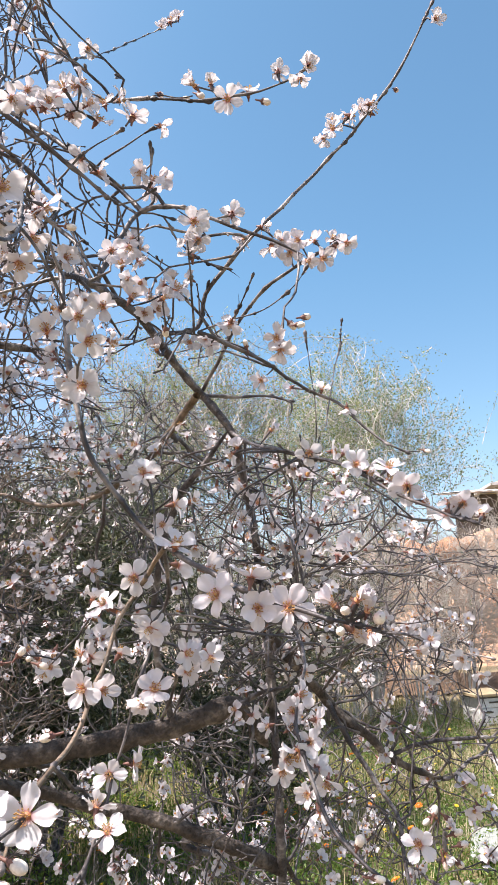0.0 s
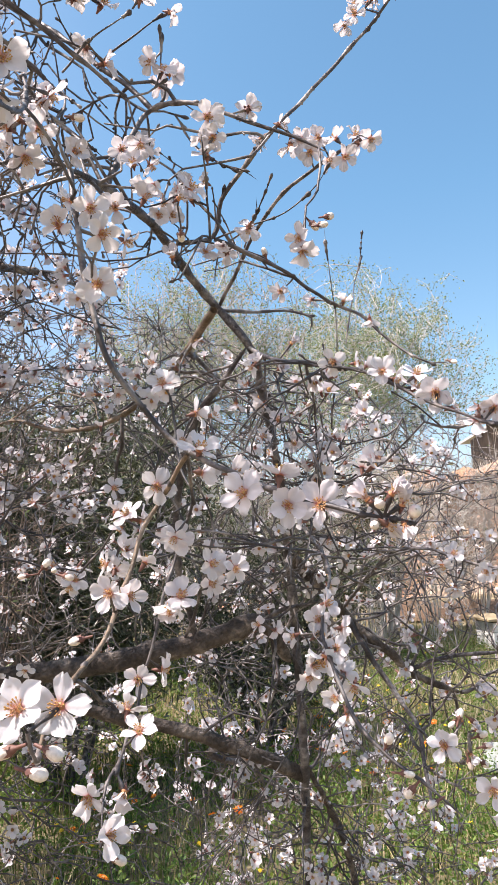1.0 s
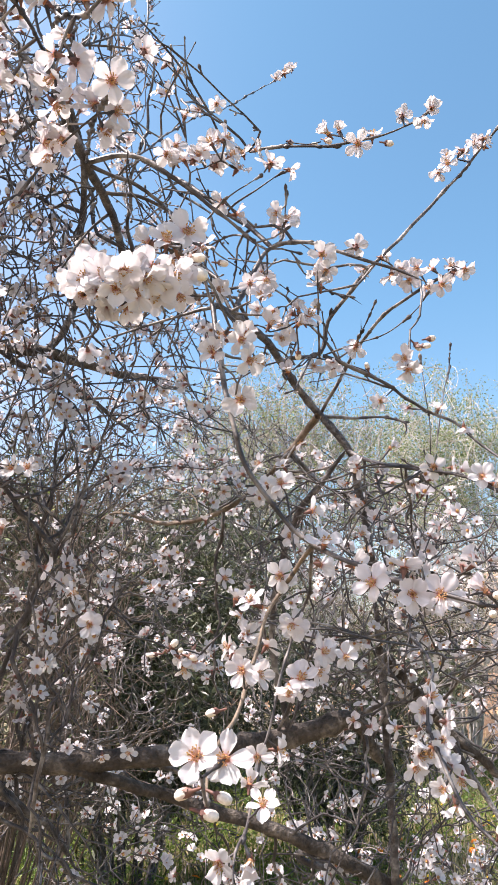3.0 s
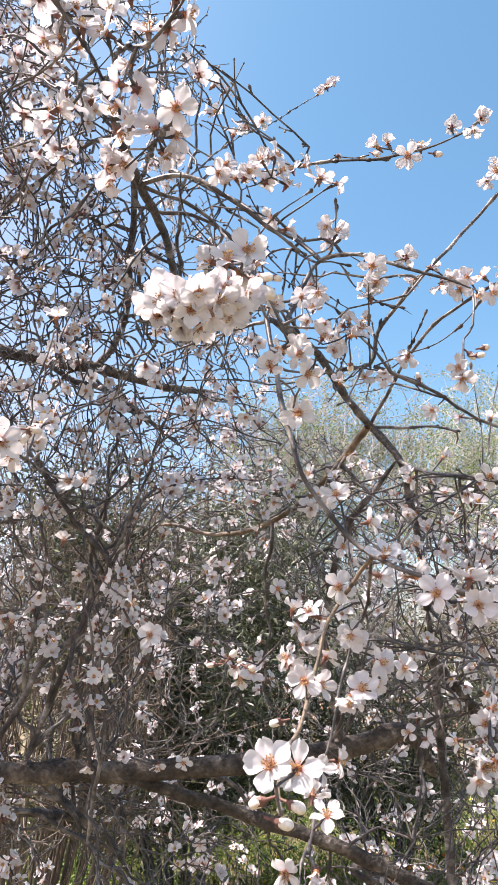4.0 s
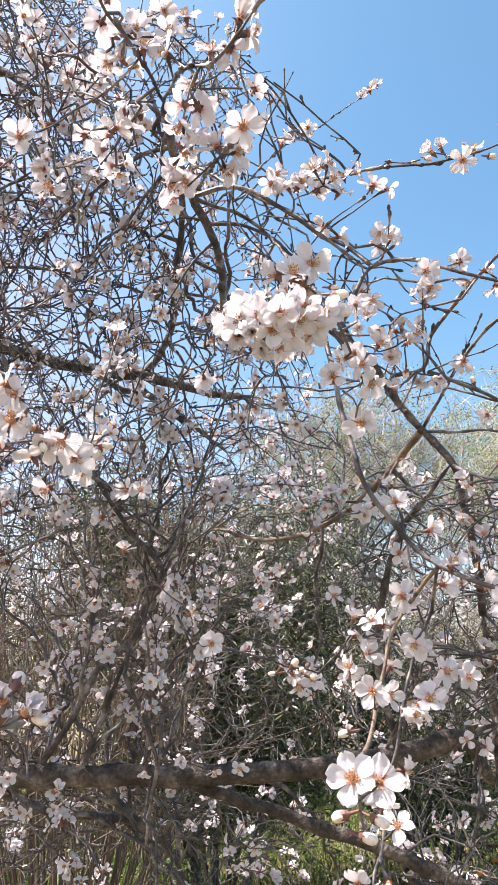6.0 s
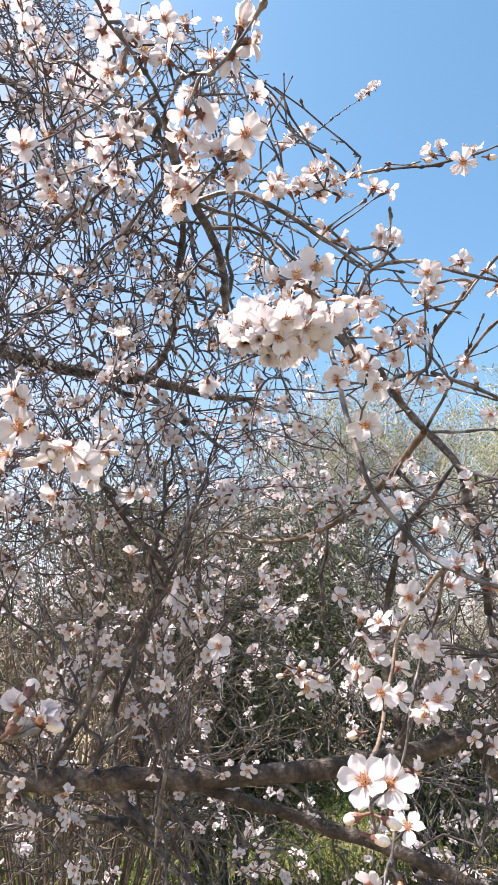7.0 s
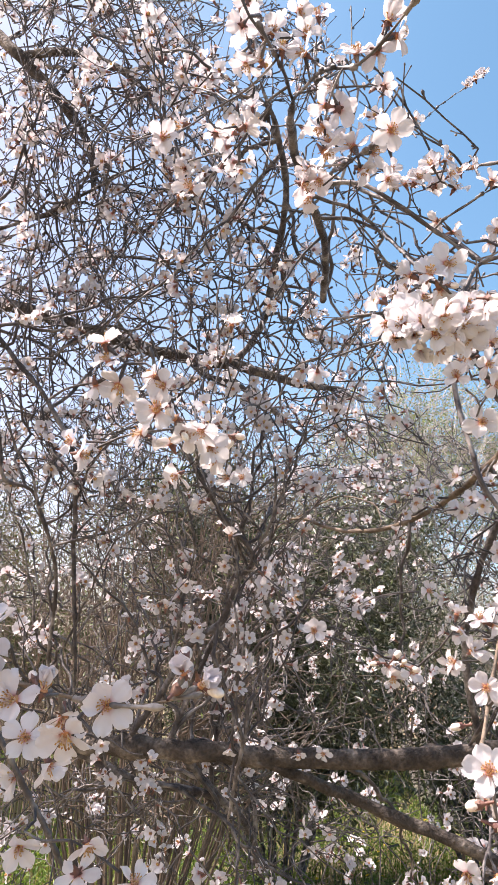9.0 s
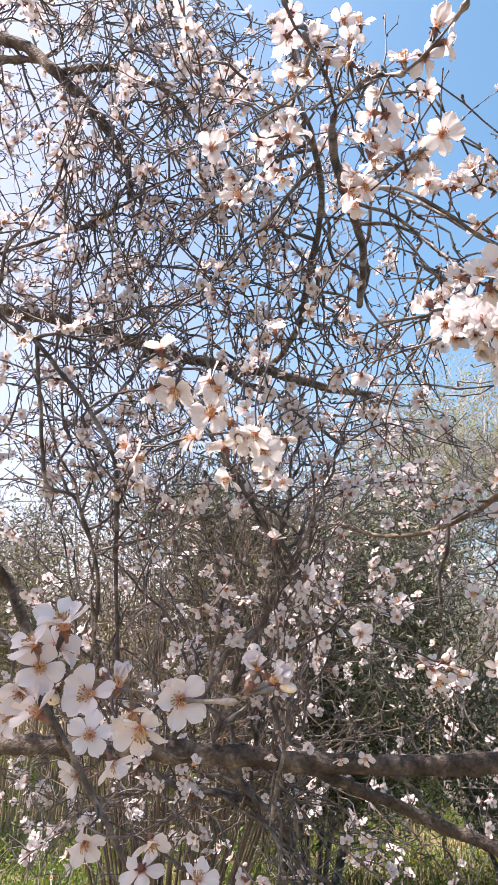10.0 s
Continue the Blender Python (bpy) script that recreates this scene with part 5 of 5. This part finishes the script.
def blades(name, count, area, tall, wide, mat, label, phase=0.5, bare=0.0):
    """Grass: many bent blades in uneven clumps."""
    p = strewn(count, area, phase, bare)
    d = np.hypot(p[:, 0], p[:, 1])[:, None]
    h = (rng.uniform(*tall, count) * (0.6 + 0.7 * patches(p[:, 0] * 0.6, p[:, 1] * 0.6, phase + 1)))[:, None]
    a = rng.uniform(0, 6.28, (count, 1))
    s = np.hstack([np.cos(a), np.sin(a), 0 * a]) * wide * rng.uniform(0.6, 1.3, (count, 1)) * (0.6 + d * 0.10)
    bend = np.hstack([-np.sin(a), np.cos(a), 0 * a]) * rng.normal(0, 0.55, (count, 1)) * h
    z = np.array((0, 0, 1.0))
    g = np.hstack([p, (height(p[:, 0], p[:, 1]) - 0.01)[:, None]])
    v = np.stack([g - s, g + s, g + bend * 0.35 + s * 0.8 + h * 0.6 * z, g + bend * 0.35 - s * 0.8 + h * 0.6 * z, g + bend + h * z], 1).reshape(-1, 3)
    n = np.arange(count)[:, None] * 5
    faces = (n + np.array([0, 1, 2, 3])).tolist() + (n + np.array([3, 2, 4])).tolist()
    tagged(new(name, mesh_of(name, v, faces, [mat], smooth=False)), label, "grass", kind="stuff")


blades("grass", 60000, ((-34, 50), (1.6, 14)), (0.05, 0.17), 0.0035, GRASS, "lush green spring grass on the ground", 0.4, -0.1)
blades("dry_grass", 14000, ((-34, 50), (2.2, 15)), (0.12, 0.36), 0.0022, DRY, "straw-coloured dry grass stalks among green grass", 2.1, 0.15)
blades("dry_grass", 20000, ((-36, -3), (5.0, 13)), (0.08, 0.26), 0.0030, PALE_DRY, "bleached dry grass in the sunlit field", 4.2, 0.05)


def leaf_cloud(count, centres, spread, long, wide, droop=0.0):
    """Many single leaves in uneven clumps."""
    c = centres[rng.integers(len(centres), size=count)] + rng.normal(0, 1, (count, 3)) * spread
    a = rng.normal(0, 1, (count, 3)) - np.array((0, 0, droop))
    a /= np.linalg.norm(a, axis=1)[:, None]
    b = np.cross(a, rng.normal(0, 1, (count, 3)))
    b /= np.linalg.norm(b, axis=1)[:, None] + 1e-9
    size = rng.uniform(0.6, 1.25, (count, 1))
    n = np.cross(a, b)
    v = np.stack([c, c + a * long * 0.5 * size + b * wide * 0.5 * size + n * wide * 0.15, c + a * long * size, c + a * long * 0.5 * size - b * wide * 0.5 * size + n * wide * 0.15], 1).reshape(-1, 3)
    f = np.arange(count * 4).reshape(-1, 4)
    return v, f


def weeds():
    """Low broad-leaved spring weeds between the grass, in patches."""
    p = strewn(5200, ((-34, 50), (1.9, 11)), 3.3, 0.1)
    spots = np.hstack([p, (height(p[:, 0], p[:, 1]) + rng.uniform(0.02, 0.20, 5200))[:, None]])
    v, f = leaf_cloud(180000, spots, 0.05, 0.030, 0.012, -0.5)
    tagged(new("weeds", mesh_of("weeds", v, f, [WEED], smooth=False)), "bright green broad-leaved spring weeds on the ground", "weeds", kind="stuff")


def flower_head(name, petals, radius, mat, mid):
    b = Bunch()
    for ring in (0, 1):
        for k in range(petals):
            a = 2 * math.pi * (k + 0.5 * ring) / petals
            o, s = np.array((math.cos(a), math.sin(a), 0)), np.array((-math.sin(a), math.cos(a), 0))
            r, z = radius * (1 - 0.25 * ring), 0.15 * radius * (1 + ring)
            b.add(np.array([o * r * 0.2, o * r * 0.6 - s * r * 0.17 + (0, 0, z), o * r + (0, 0, z * 0.8), o * r * 0.6 + s * r * 0.17 + (0, 0, z)]), [[0, 1, 2, 3]])
    v, f = tube(np.array([(0, 0, 0), (0, 0, radius * 0.25), (0, 0, radius * 0.32)]), [radius * 0.3, radius * 0.27, radius * 0.05], 7)
    b.add(v, f, 1)
    return b.mesh(name, [mat, mid], smooth=False)


def field_flower(kind, radius, tall, mat, mid, label):
    root = thing(kind, (0, 0, 0), label, "flower", kind + "s in the grass")
    line = smooth_line([(0, 0, -0.01), (0.01, 0.005, tall * 0.5), (0.02, -0.01, tall)], 0.05)
    put("stem", mesh_of("stem", *tube(line, np.full(len(line), 0.0016), 5), [GRASS]), root)
    put("flower_head", flower_head("flower_head", 11, radius, mat, mid), root, m=pose(0.02, -0.01, tall, 25, 0, 10))
    return root


def sow(proto, places):
    for k, (x, y, s) in enumerate(places):
        m = pose(x, y, height(x, y), 0, 0, rng.uniform(0, 360)) @ Matrix.Diagonal((s, s, s, 1))
        if k == 0:
            proto.matrix_basis = m
        else:
            copy_thing(proto, m).scale = (s, s, s)


weeds()
sow(field_flower("marigold", 0.026, 0.24, MARIGOLD, STAMEN, "orange field marigold on a thin green stem in grass"), [(rng.normal(0.45, 0.45), rng.normal(5.0, 0.8), rng.uniform(0.8, 1.3)) for k in range(30)] + [(rng.normal(-1.0, 0.3), rng.normal(4.0, 0.5), rng.uniform(0.7, 1.1)) for k in range(12)])
sow(field_flower("yellow_daisy", 0.016, 0.22, YELLOW, YELLOW, "small yellow daisy on a thin stem in grass"), [(rng.normal(1.0, 0.9), rng.normal(5.4, 1.3), rng.uniform(0.7, 1.3)) for k in range(110)] + [(rng.normal(-1.0, 0.6), rng.normal(4.2, 0.8), rng.uniform(0.7, 1.1)) for k in range(40)])


# ---- shrubs and background trees ----
def woody(name, base, label, category, stems, crown, spread_xy, rise, bark, group="", twigs=5, r0=0.02, fan=1.0, tr=1.0, foot=0.12):
    """A bush or small tree: stems from the base, forking twice; returns its root and the tips."""
    root = thing(name, base, label, category, group)
    base = np.array(base, float)
    wood, tips = Bunch(), []
    for k in range(stems):
        a = rng.uniform(0, 6.28)
        out = np.array((math.cos(a) * spread_xy[0], math.sin(a) * spread_xy[1], 0)) * math.sqrt(rng.random())
        top = base + out * fan + np.array((0, 0, crown * rng.uniform(0.72, 1.0)))
        line = smooth_line([base + out * foot, base + out * max(0.2, foot * 2.9) + (0, 0, rise * crown), base + out * 0.7 * fan + np.array((0, 0, crown * 0.6)) + rng.normal(0, 0.04 * crown, 3), top], 0.12)
        rad = np.linspace(r0 * rng.uniform(0.7, 1.1), r0 * 0.12, len(line))
        v, f = tube(line, rad, 6)
        put("stem", mesh_of("stem", v, f, [bark]), root)
        for q in range(twigs):
            i = rng.integers(len(line) // 3, len(line))
            d = unit(rng.normal(0, 1, 3) + np.array((0, 0, 0.7)) + 0.6 * unit(out))
            length = crown * rng.uniform(0.10, 0.26)
            l2 = smooth_line([line[i], line[i] + d * length * 0.5 + rng.normal(0, 0.03, 3), line[i] + d * length + np.array((0, 0, 0.05))], 0.08)
            v, f = tube(l2, np.linspace(rad[i] * 0.6 + 0.001, 0.0014 * tr, len(l2)), 4)
            wood.add(v, f)
            tips += [l2[-1], l2[len(l2) // 2], line[i]]
            for s in range(3):
                j = rng.integers(1, len(l2))
                d2 = unit(d + rng.normal(0, 0.7, 3))
                e = l2[j] + d2 * length * rng.uniform(0.3, 0.7)
                v, f = tube(np.array([l2[j], (l2[j] + e) / 2 + rng.normal(0, 0.01, 3), e]), [0.002 * tr, 0.0016 * tr, 0.0011 * tr], 3)
                wood.add(v, f)
                tips.append(e)
    put("twig_tangle", wood.mesh("twig_tangle", [bark]), root, kind="stuff")
    return root, np.array(tips)


def leaves(root, tips, count, spread, long, wide, mat, droop=0.0):
    v, f = leaf_cloud(count, tips, spread, long, wide, droop)
    put("foliage", mesh_of("foliage", v, f, [mat], smooth=False), root, kind="stuff")


olive, tips = woody("olive_tree", (-1.45, 4.7, 0), "dark grey-green olive bush in deep shade behind blossom", "tree", 16, 2.75, (1.15, 0.9), 0.25, BARK, twigs=12, r0=0.018)
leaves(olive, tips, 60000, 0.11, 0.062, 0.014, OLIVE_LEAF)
low, tips = woody("olive_tree", (-0.2, 5.6, 0), "low grey-green olive bush among bare twigs", "tree", 9, 1.7, (0.8, 0.6), 0.25, BARK, twigs=9, r0=0.02)
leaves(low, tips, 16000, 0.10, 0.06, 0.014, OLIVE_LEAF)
def crown(root, centre, radii, count, bark):
    """Fine shoots that fan out into a rounded, uneven crown; returns their ends."""
    wood, tips = Bunch(), []
    c = np.array(centre, float)
    for k in range(count):
        d = unit(rng.normal(0, 1, 3))
        lump = 0.82 + 0.6 * noise.noise(Vector(d) * 2.3 + Vector(c))
        tip = c + d * np.array(radii) * lump * rng.random() ** 0.3
        way = unit(0.55 * d + np.array((0, 0, 0.5)) + rng.normal(0, 0.5, 3))
        start = tip - way * rng.uniform(0.35, 0.9) - np.array((0, 0, 0.1))
        line = smooth_line([start, start * 0.5 + tip * 0.5 + rng.normal(0, 0.05, 3), tip], 0.15)
        v, f = tube(line, np.linspace(0.0065, 0.0026, len(line)), 3)
        wood.add(v, f)
        tips += [tip, line[-2]]
        for q in range(3):
            a = line[rng.integers(1, len(line))]
            e = a + unit(way + rng.normal(0, 0.8, 3)) * rng.uniform(0.1, 0.3)
            v, f = tube(np.array([a, (a + e) / 2 + rng.normal(0, 0.015, 3), e]), [0.0038, 0.003, 0.002], 3)
            wood.add(v, f)
            tips += [e, (a + e) / 2]
    put("twig_crown", wood.mesh("twig_crown", [bark]), root, kind="stuff")
    return np.array(tips)


willow, tips = woody("willow_tree", (-0.75, 8.7, 0), "pale grey-green willow just coming into leaf", "tree", 12, 4.0, (1.2, 0.8), 0.2, WHITE_TWIG, "willows behind the orchard", twigs=16, r0=0.035, tr=1.7)
tips = np.vstack([crown(willow, (-0.75, 8.6, 4.15), (2.1, 1.2, 1.75), 800, PALE_TWIG), tips])
leaves(willow, tips, 34000, 0.045, 0.034, 0.015, WILLOW_LEAF)
willow, tips = woody("willow_tree", (1.8, 11.8, 0), "pale grey-green willow just coming into leaf", "tree", 14, 4.5, (1.0, 0.9), 0.2, WHITE_TWIG, "willows behind the orchard", twigs=16, r0=0.04, tr=1.8)
tips = np.vstack([crown(willow, (1.75, 11.6, 4.75), (2.35, 1.4, 1.9), 850, WHITE_TWIG), tips])
leaves(willow, tips, 44000, 0.05, 0.042, 0.019, WILLOW_LEAF)
grey, tips = woody("bare_tree", (-2.9, 9.8, 0), "leafless grey tree of fine pale twigs", "tree", 12, 3.6, (1.2, 0.8), 0.2, PALE_TWIG, twigs=14, r0=0.035, tr=1.8)
crown(grey, (-2.9, 9.7, 3.1), (2.0, 1.1, 1.5), 700, PALE_TWIG)
shoots, tips = woody("shoot_bush", (-1.8, 3.3, 0), "bush of upright bare brown shoots", "bush", 90, 2.75, (0.75, 0.4), 0.36, SHOOT_BARK, twigs=5, r0=0.0085, fan=1.2, tr=1.3, foot=0.30)
leaves(shoots, tips, 1500, 0.05, 0.03, 0.009, WILLOW_LEAF)
for x, y, h in ((-4.6, 6.4, 2.9), (-5.6, 5.0, 2.7), (-3.4, 7.9, 3.2), (-6.4, 6.8, 3.2), (-2.4, 8.9, 3.2), (-0.4, 11.2, 3.0), (0.9, 10.6, 2.7), (-1.9, 11.6, 3.3)):
    thicket, tips = woody("thicket_bush", (x, y, 0), "dense brown thicket bush with few leaves", "bush", 26, h, (1.1, 0.8), 0.25, CANE_BARK, "thicket bushes", twigs=11, r0=0.013, tr=1.6)
    leaves(thicket, tips, 9000, 0.12, 0.055, 0.02, HEDGE_LEAF)
for x, y, h, s, bark in ((2.4, 11.0, 3.2, 1.0, WHITE_TWIG), (1.2, 10.2, 3.0, 1.0, WHITE_TWIG), (0.2, 10.0, 2.9, 1.0, PALE_TWIG), (3.7, 13.0, 3.1, 0.9, WHITE_TWIG), (5.0, 13.6, 3.4, 0.8, WHITE_TWIG), (4.2, 15.0, 3.4, 0.9, CANE_BARK), (4.6, 12.2, 3.0, 0.9, WHITE_TWIG), (6.2, 13.8, 3.3, 1.0, WHITE_TWIG)):
    woody("bare_shrub", (x, y, 0), "leafless shrub of pale grey tangled twigs", "bush", 15, h, (0.95 * s, 0.6 * s), 0.2, bark, "bare shrubs", twigs=20, r0=0.010, tr=2.2)


# ---- reed fence ----
def reed_fence():
    root = thing("reed_fence", (-3.2, 5.5, 0), "sun-bleached reed cane fence standing in grass", "fence")
    shapes = []
    for k in range(5):
        line = smooth_line([(0, 0, 0), (rng.normal(0, 0.01), 0, 0.4), (rng.normal(0, 0.012), 0, 0.8), (rng.normal(0, 0.014), 0, 1.15)], 0.2)
        shapes.append(mesh_of("cane", *tube(line, np.full(len(line), 0.0085) * np.linspace(1, 0.75, len(line)), 6), [REED]))
    a, b, n = np.array((-4.6, 3.6)), np.array((-1.7, 7.2), float), 290
    for k in range(n):
        p = a + (b - a) * (k + rng.uniform(-0.3, 0.3)) / n
        s = rng.uniform(0.88, 1.06)
        put("cane", shapes[rng.integers(5)], root, m=Matrix.Translation(Vector((p[0], p[1], -0.05)) - root.location) @ pose(0, 0, 0, rng.normal(0, 1.2), rng.normal(0, 1.4), rng.uniform(0, 360)) @ Matrix.Diagonal((1, 1, s, 1)))
    for z in (0.25, 0.8):
        line = smooth_line([(a[0], a[1], z), (*((a + b) / 2), z + 0.02), (b[0], b[1], z)], 0.3)
        put("binding_wire", mesh_of("wire", *tube(line, np.full(len(line), 0.004), 5), [DARK]), root)


reed_fence()


# ---- beehives ----
def hive(at, turn, lid_mat, label):
    root = thing("beehive", at, label, "beehive", "beehives")
    root.rotation_euler = (0, 0, radians(turn))
    box_part("stand", root, (0.46, 0.52, 0.10), (0, 0, 0.03), DARK)
    box_part("hive_body", root, (0.42, 0.50, 0.23), (0, 0, 0.197), HIVE_PAINT)
    box_part("super", root, (0.425, 0.505, 0.12), (0, 0, 0.378), HIVE_PAINT)
    # Solid dark block in place of the shade under the raised lid
    box_part("vent_gap", root, (0.40, 0.48, 0.04), (0, 0, 0.456), DARK)
    box_part("lid", root, (0.56, 0.64, 0.035), (-0.03, 0, 0.494), lid_mat, "pale wooden lid, overhanging", tip=2)
    box_part("entrance", root, (0.22, 0.012, 0.02), (0, -0.253, 0.10), DARK)
    box_part("landing_board", root, (0.36, 0.10, 0.015), (0, -0.30, 0.083), PLANK)
    for x in (-0.216, 0.216):
        box_part("handle", root, (0.02, 0.16, 0.03), (x, 0, 0.27), HIVE_PAINT, bevel=0.003)
    for x, z in ((-0.10, 0.26), (0.08, 0.20), (0.0, 0.385)):
        box_part("grip_slot", root, (0.15, 0.010, 0.022), (x, -0.254 if z > 0.3 else -0.251, z), DARK, bevel=0.002)
    return root


hive((3.12, 10.2, 0), 12, PLANK, "white painted wooden beehive standing in grass")
sheet = box_part("metal_sheet", None, (0.95, 0.5, 0.025), (1.75, 4.75, 0.12), HIVE_LID, turn=-18, tip=4, bevel=0.006)
tagged(sheet, "grey weathered metal sheet lying in the grass", "sheet")
for k in range(4):
    plank = box_part("plank", None, (1.5, 0.14, 0.03), (2.2 + 0.3 * k, 9.3 + 0.16 * k, 0.05 + 0.01 * k), PLANK, turn=4 + 3 * k)
    tagged(plank, "weathered wooden plank lying in the grass", "plank", "planks by the hives")


# ---- clay bank, shed and house ----
def clay_bank():
    nx, nz = 90, 26
    v = []
    for j in range(nz + 1):
        for i in range(nx + 1):
            x, s = -4 + 30 * i / nx, j / nz
            top = (1.2 + 3.6 * min(1, max(0, (x - 1.0) / 4.0)) ** 0.8) * (0.92 + 0.16 * noise.noise(Vector((x * 0.9, 2, 0))) + 0.08 * noise.noise(Vector((x * 2.7, 5, 0))))
            z = top * min(1, s / 0.85)
            y = 22.8 + 2.0 * s + 0.8 * noise.noise(Vector((x * 0.5, z * 0.6, 1))) + 0.3 * noise.noise(Vector((x * 1.8, z * 2.0, 5))) + (60 * (s - 0.85) if s > 0.85 else 0)
            v.append((x, y, z - 0.15 + 0.4 * s * noise.noise(Vector((x * 0.4, 0, 3)))))
    f = [(j * (nx + 1) + i, j * (nx + 1) + i + 1, (j + 1) * (nx + 1) + i + 1, (j + 1) * (nx + 1) + i) for j in range(nz) for i in range(nx)]
    tagged(new("earth_bank", mesh_of("earth_bank", v, f, [CLAY])), "orange clay bank, bare and sunlit", "bank", kind="structure")


def earth_step():
    nx, nz = 50, 8
    v = []
    for j in range(nz + 1):
        for i in range(nx + 1):
            x, s = 1.8 + 9 * i / nx, j / nz
            z = 0.55 * math.sin(math.pi * min(1, s * 0.9 + 0.05)) * (0.75 + 0.35 * noise.noise(Vector((x * 0.9, 0, 7)))) * min(1, i / 6)
            v.append((x, 15.2 + 1.6 * s + 0.15 * noise.noise(Vector((x * 2, s * 3, 2))), z - 0.06))
    f = [(j * (nx + 1) + i, j * (nx + 1) + i + 1, (j + 1) * (nx + 1) + i + 1, (j + 1) * (nx + 1) + i) for j in range(nz) for i in range(nx)]
    tagged(new("earth_mound", mesh_of("earth_mound", v, f, [MOUND])), "low mound of brown tilled earth, shade in its dark colour", "mound", kind="structure")


earth_step()
clay_bank()


def shed():
    root = thing("shed", (12.3, 28.5, 4.3), "low shed with a pale corrugated roof, shade under it as dark walls", "shed")
    # Dark wall colour stands for the shade beneath the roof
    box_part("wall", root, (7.0, 3.6, 1.9), (0.2, 0, 0.95), DARK, bevel=0.02)
    n = 60
    v, f = [], []
    for i in range(n + 1):
        x = -4.1 + 8.2 * i / n
        z = 0.03 * math.sin(i * 2.1)
        v += [(x, -2.6, 1.92 + z), (x, 2.4, 2.75 + z), (x, 2.4, 2.71 + z), (x, -2.6, 1.86 + z)]
    for i in range(n):
        for k in range(4):
            f.append((i * 4 + k, (i + 1) * 4 + k, (i + 1) * 4 + (k + 1) % 4, i * 4 + (k + 1) % 4))
    ob = new("roof", mesh_of("roof", v, f, [ROOFING]))
    ob.parent = root
    for x in (-3.8, -1.2, 1.4):
        box_part("post", root, (0.12, 0.12, 1.9), (x, -2.4, 0.95), DARK)


shed()


def house():
    root = thing("house", (18.2, 40.0, 3.2), "tan plastered house with a hipped tile roof", "house")
    box_part("wall", root, (10, 8, 5.2), (0, 0, 2.6), PLASTER, bevel=0.03)
    v = [(-5.6, -4.6, 5.1), (5.6, -4.6, 5.1), (5.6, 4.6, 5.1), (-5.6, 4.6, 5.1), (-2.5, 0, 6.4), (2.5, 0, 6.4)]
    ob = new("roof", mesh_of("roof", v, [(0, 1, 5, 4), (1, 2, 5), (2, 3, 4, 5), (3, 0, 4), (3, 2, 1, 0)], [TILE], smooth=False))
    ob.parent = root
    box_part("eave", root, (11.3, 9.3, 0.14), (0, 0, 5.06), ROOFING)
    for x in (-3.2, 0, 3.2):
        w = box_part("window", root, (1.1, 0.06, 1.3), (x, -4.03, 3.4), DARK)
        box_part("frame", w, (1.2, 0.05, 0.08), (0, -0.02, -0.69), ROOFING)


house()


# ---- far hedge ----
def hedge():
    v = []
    tips = np.array([(rng.uniform(-45, 40), rng.uniform(26, 44), abs(rng.normal(0, 1.7)) + 0.3) for k in range(1100)])
    v, f = leaf_cloud(40000, tips, 0.5, 0.35, 0.16)
    tagged(new("far_hedge", mesh_of("far_hedge", v, f, [HEDGE_LEAF], smooth=False)), "distant line of scrub and low trees", "hedge", kind="stuff")


hedge()
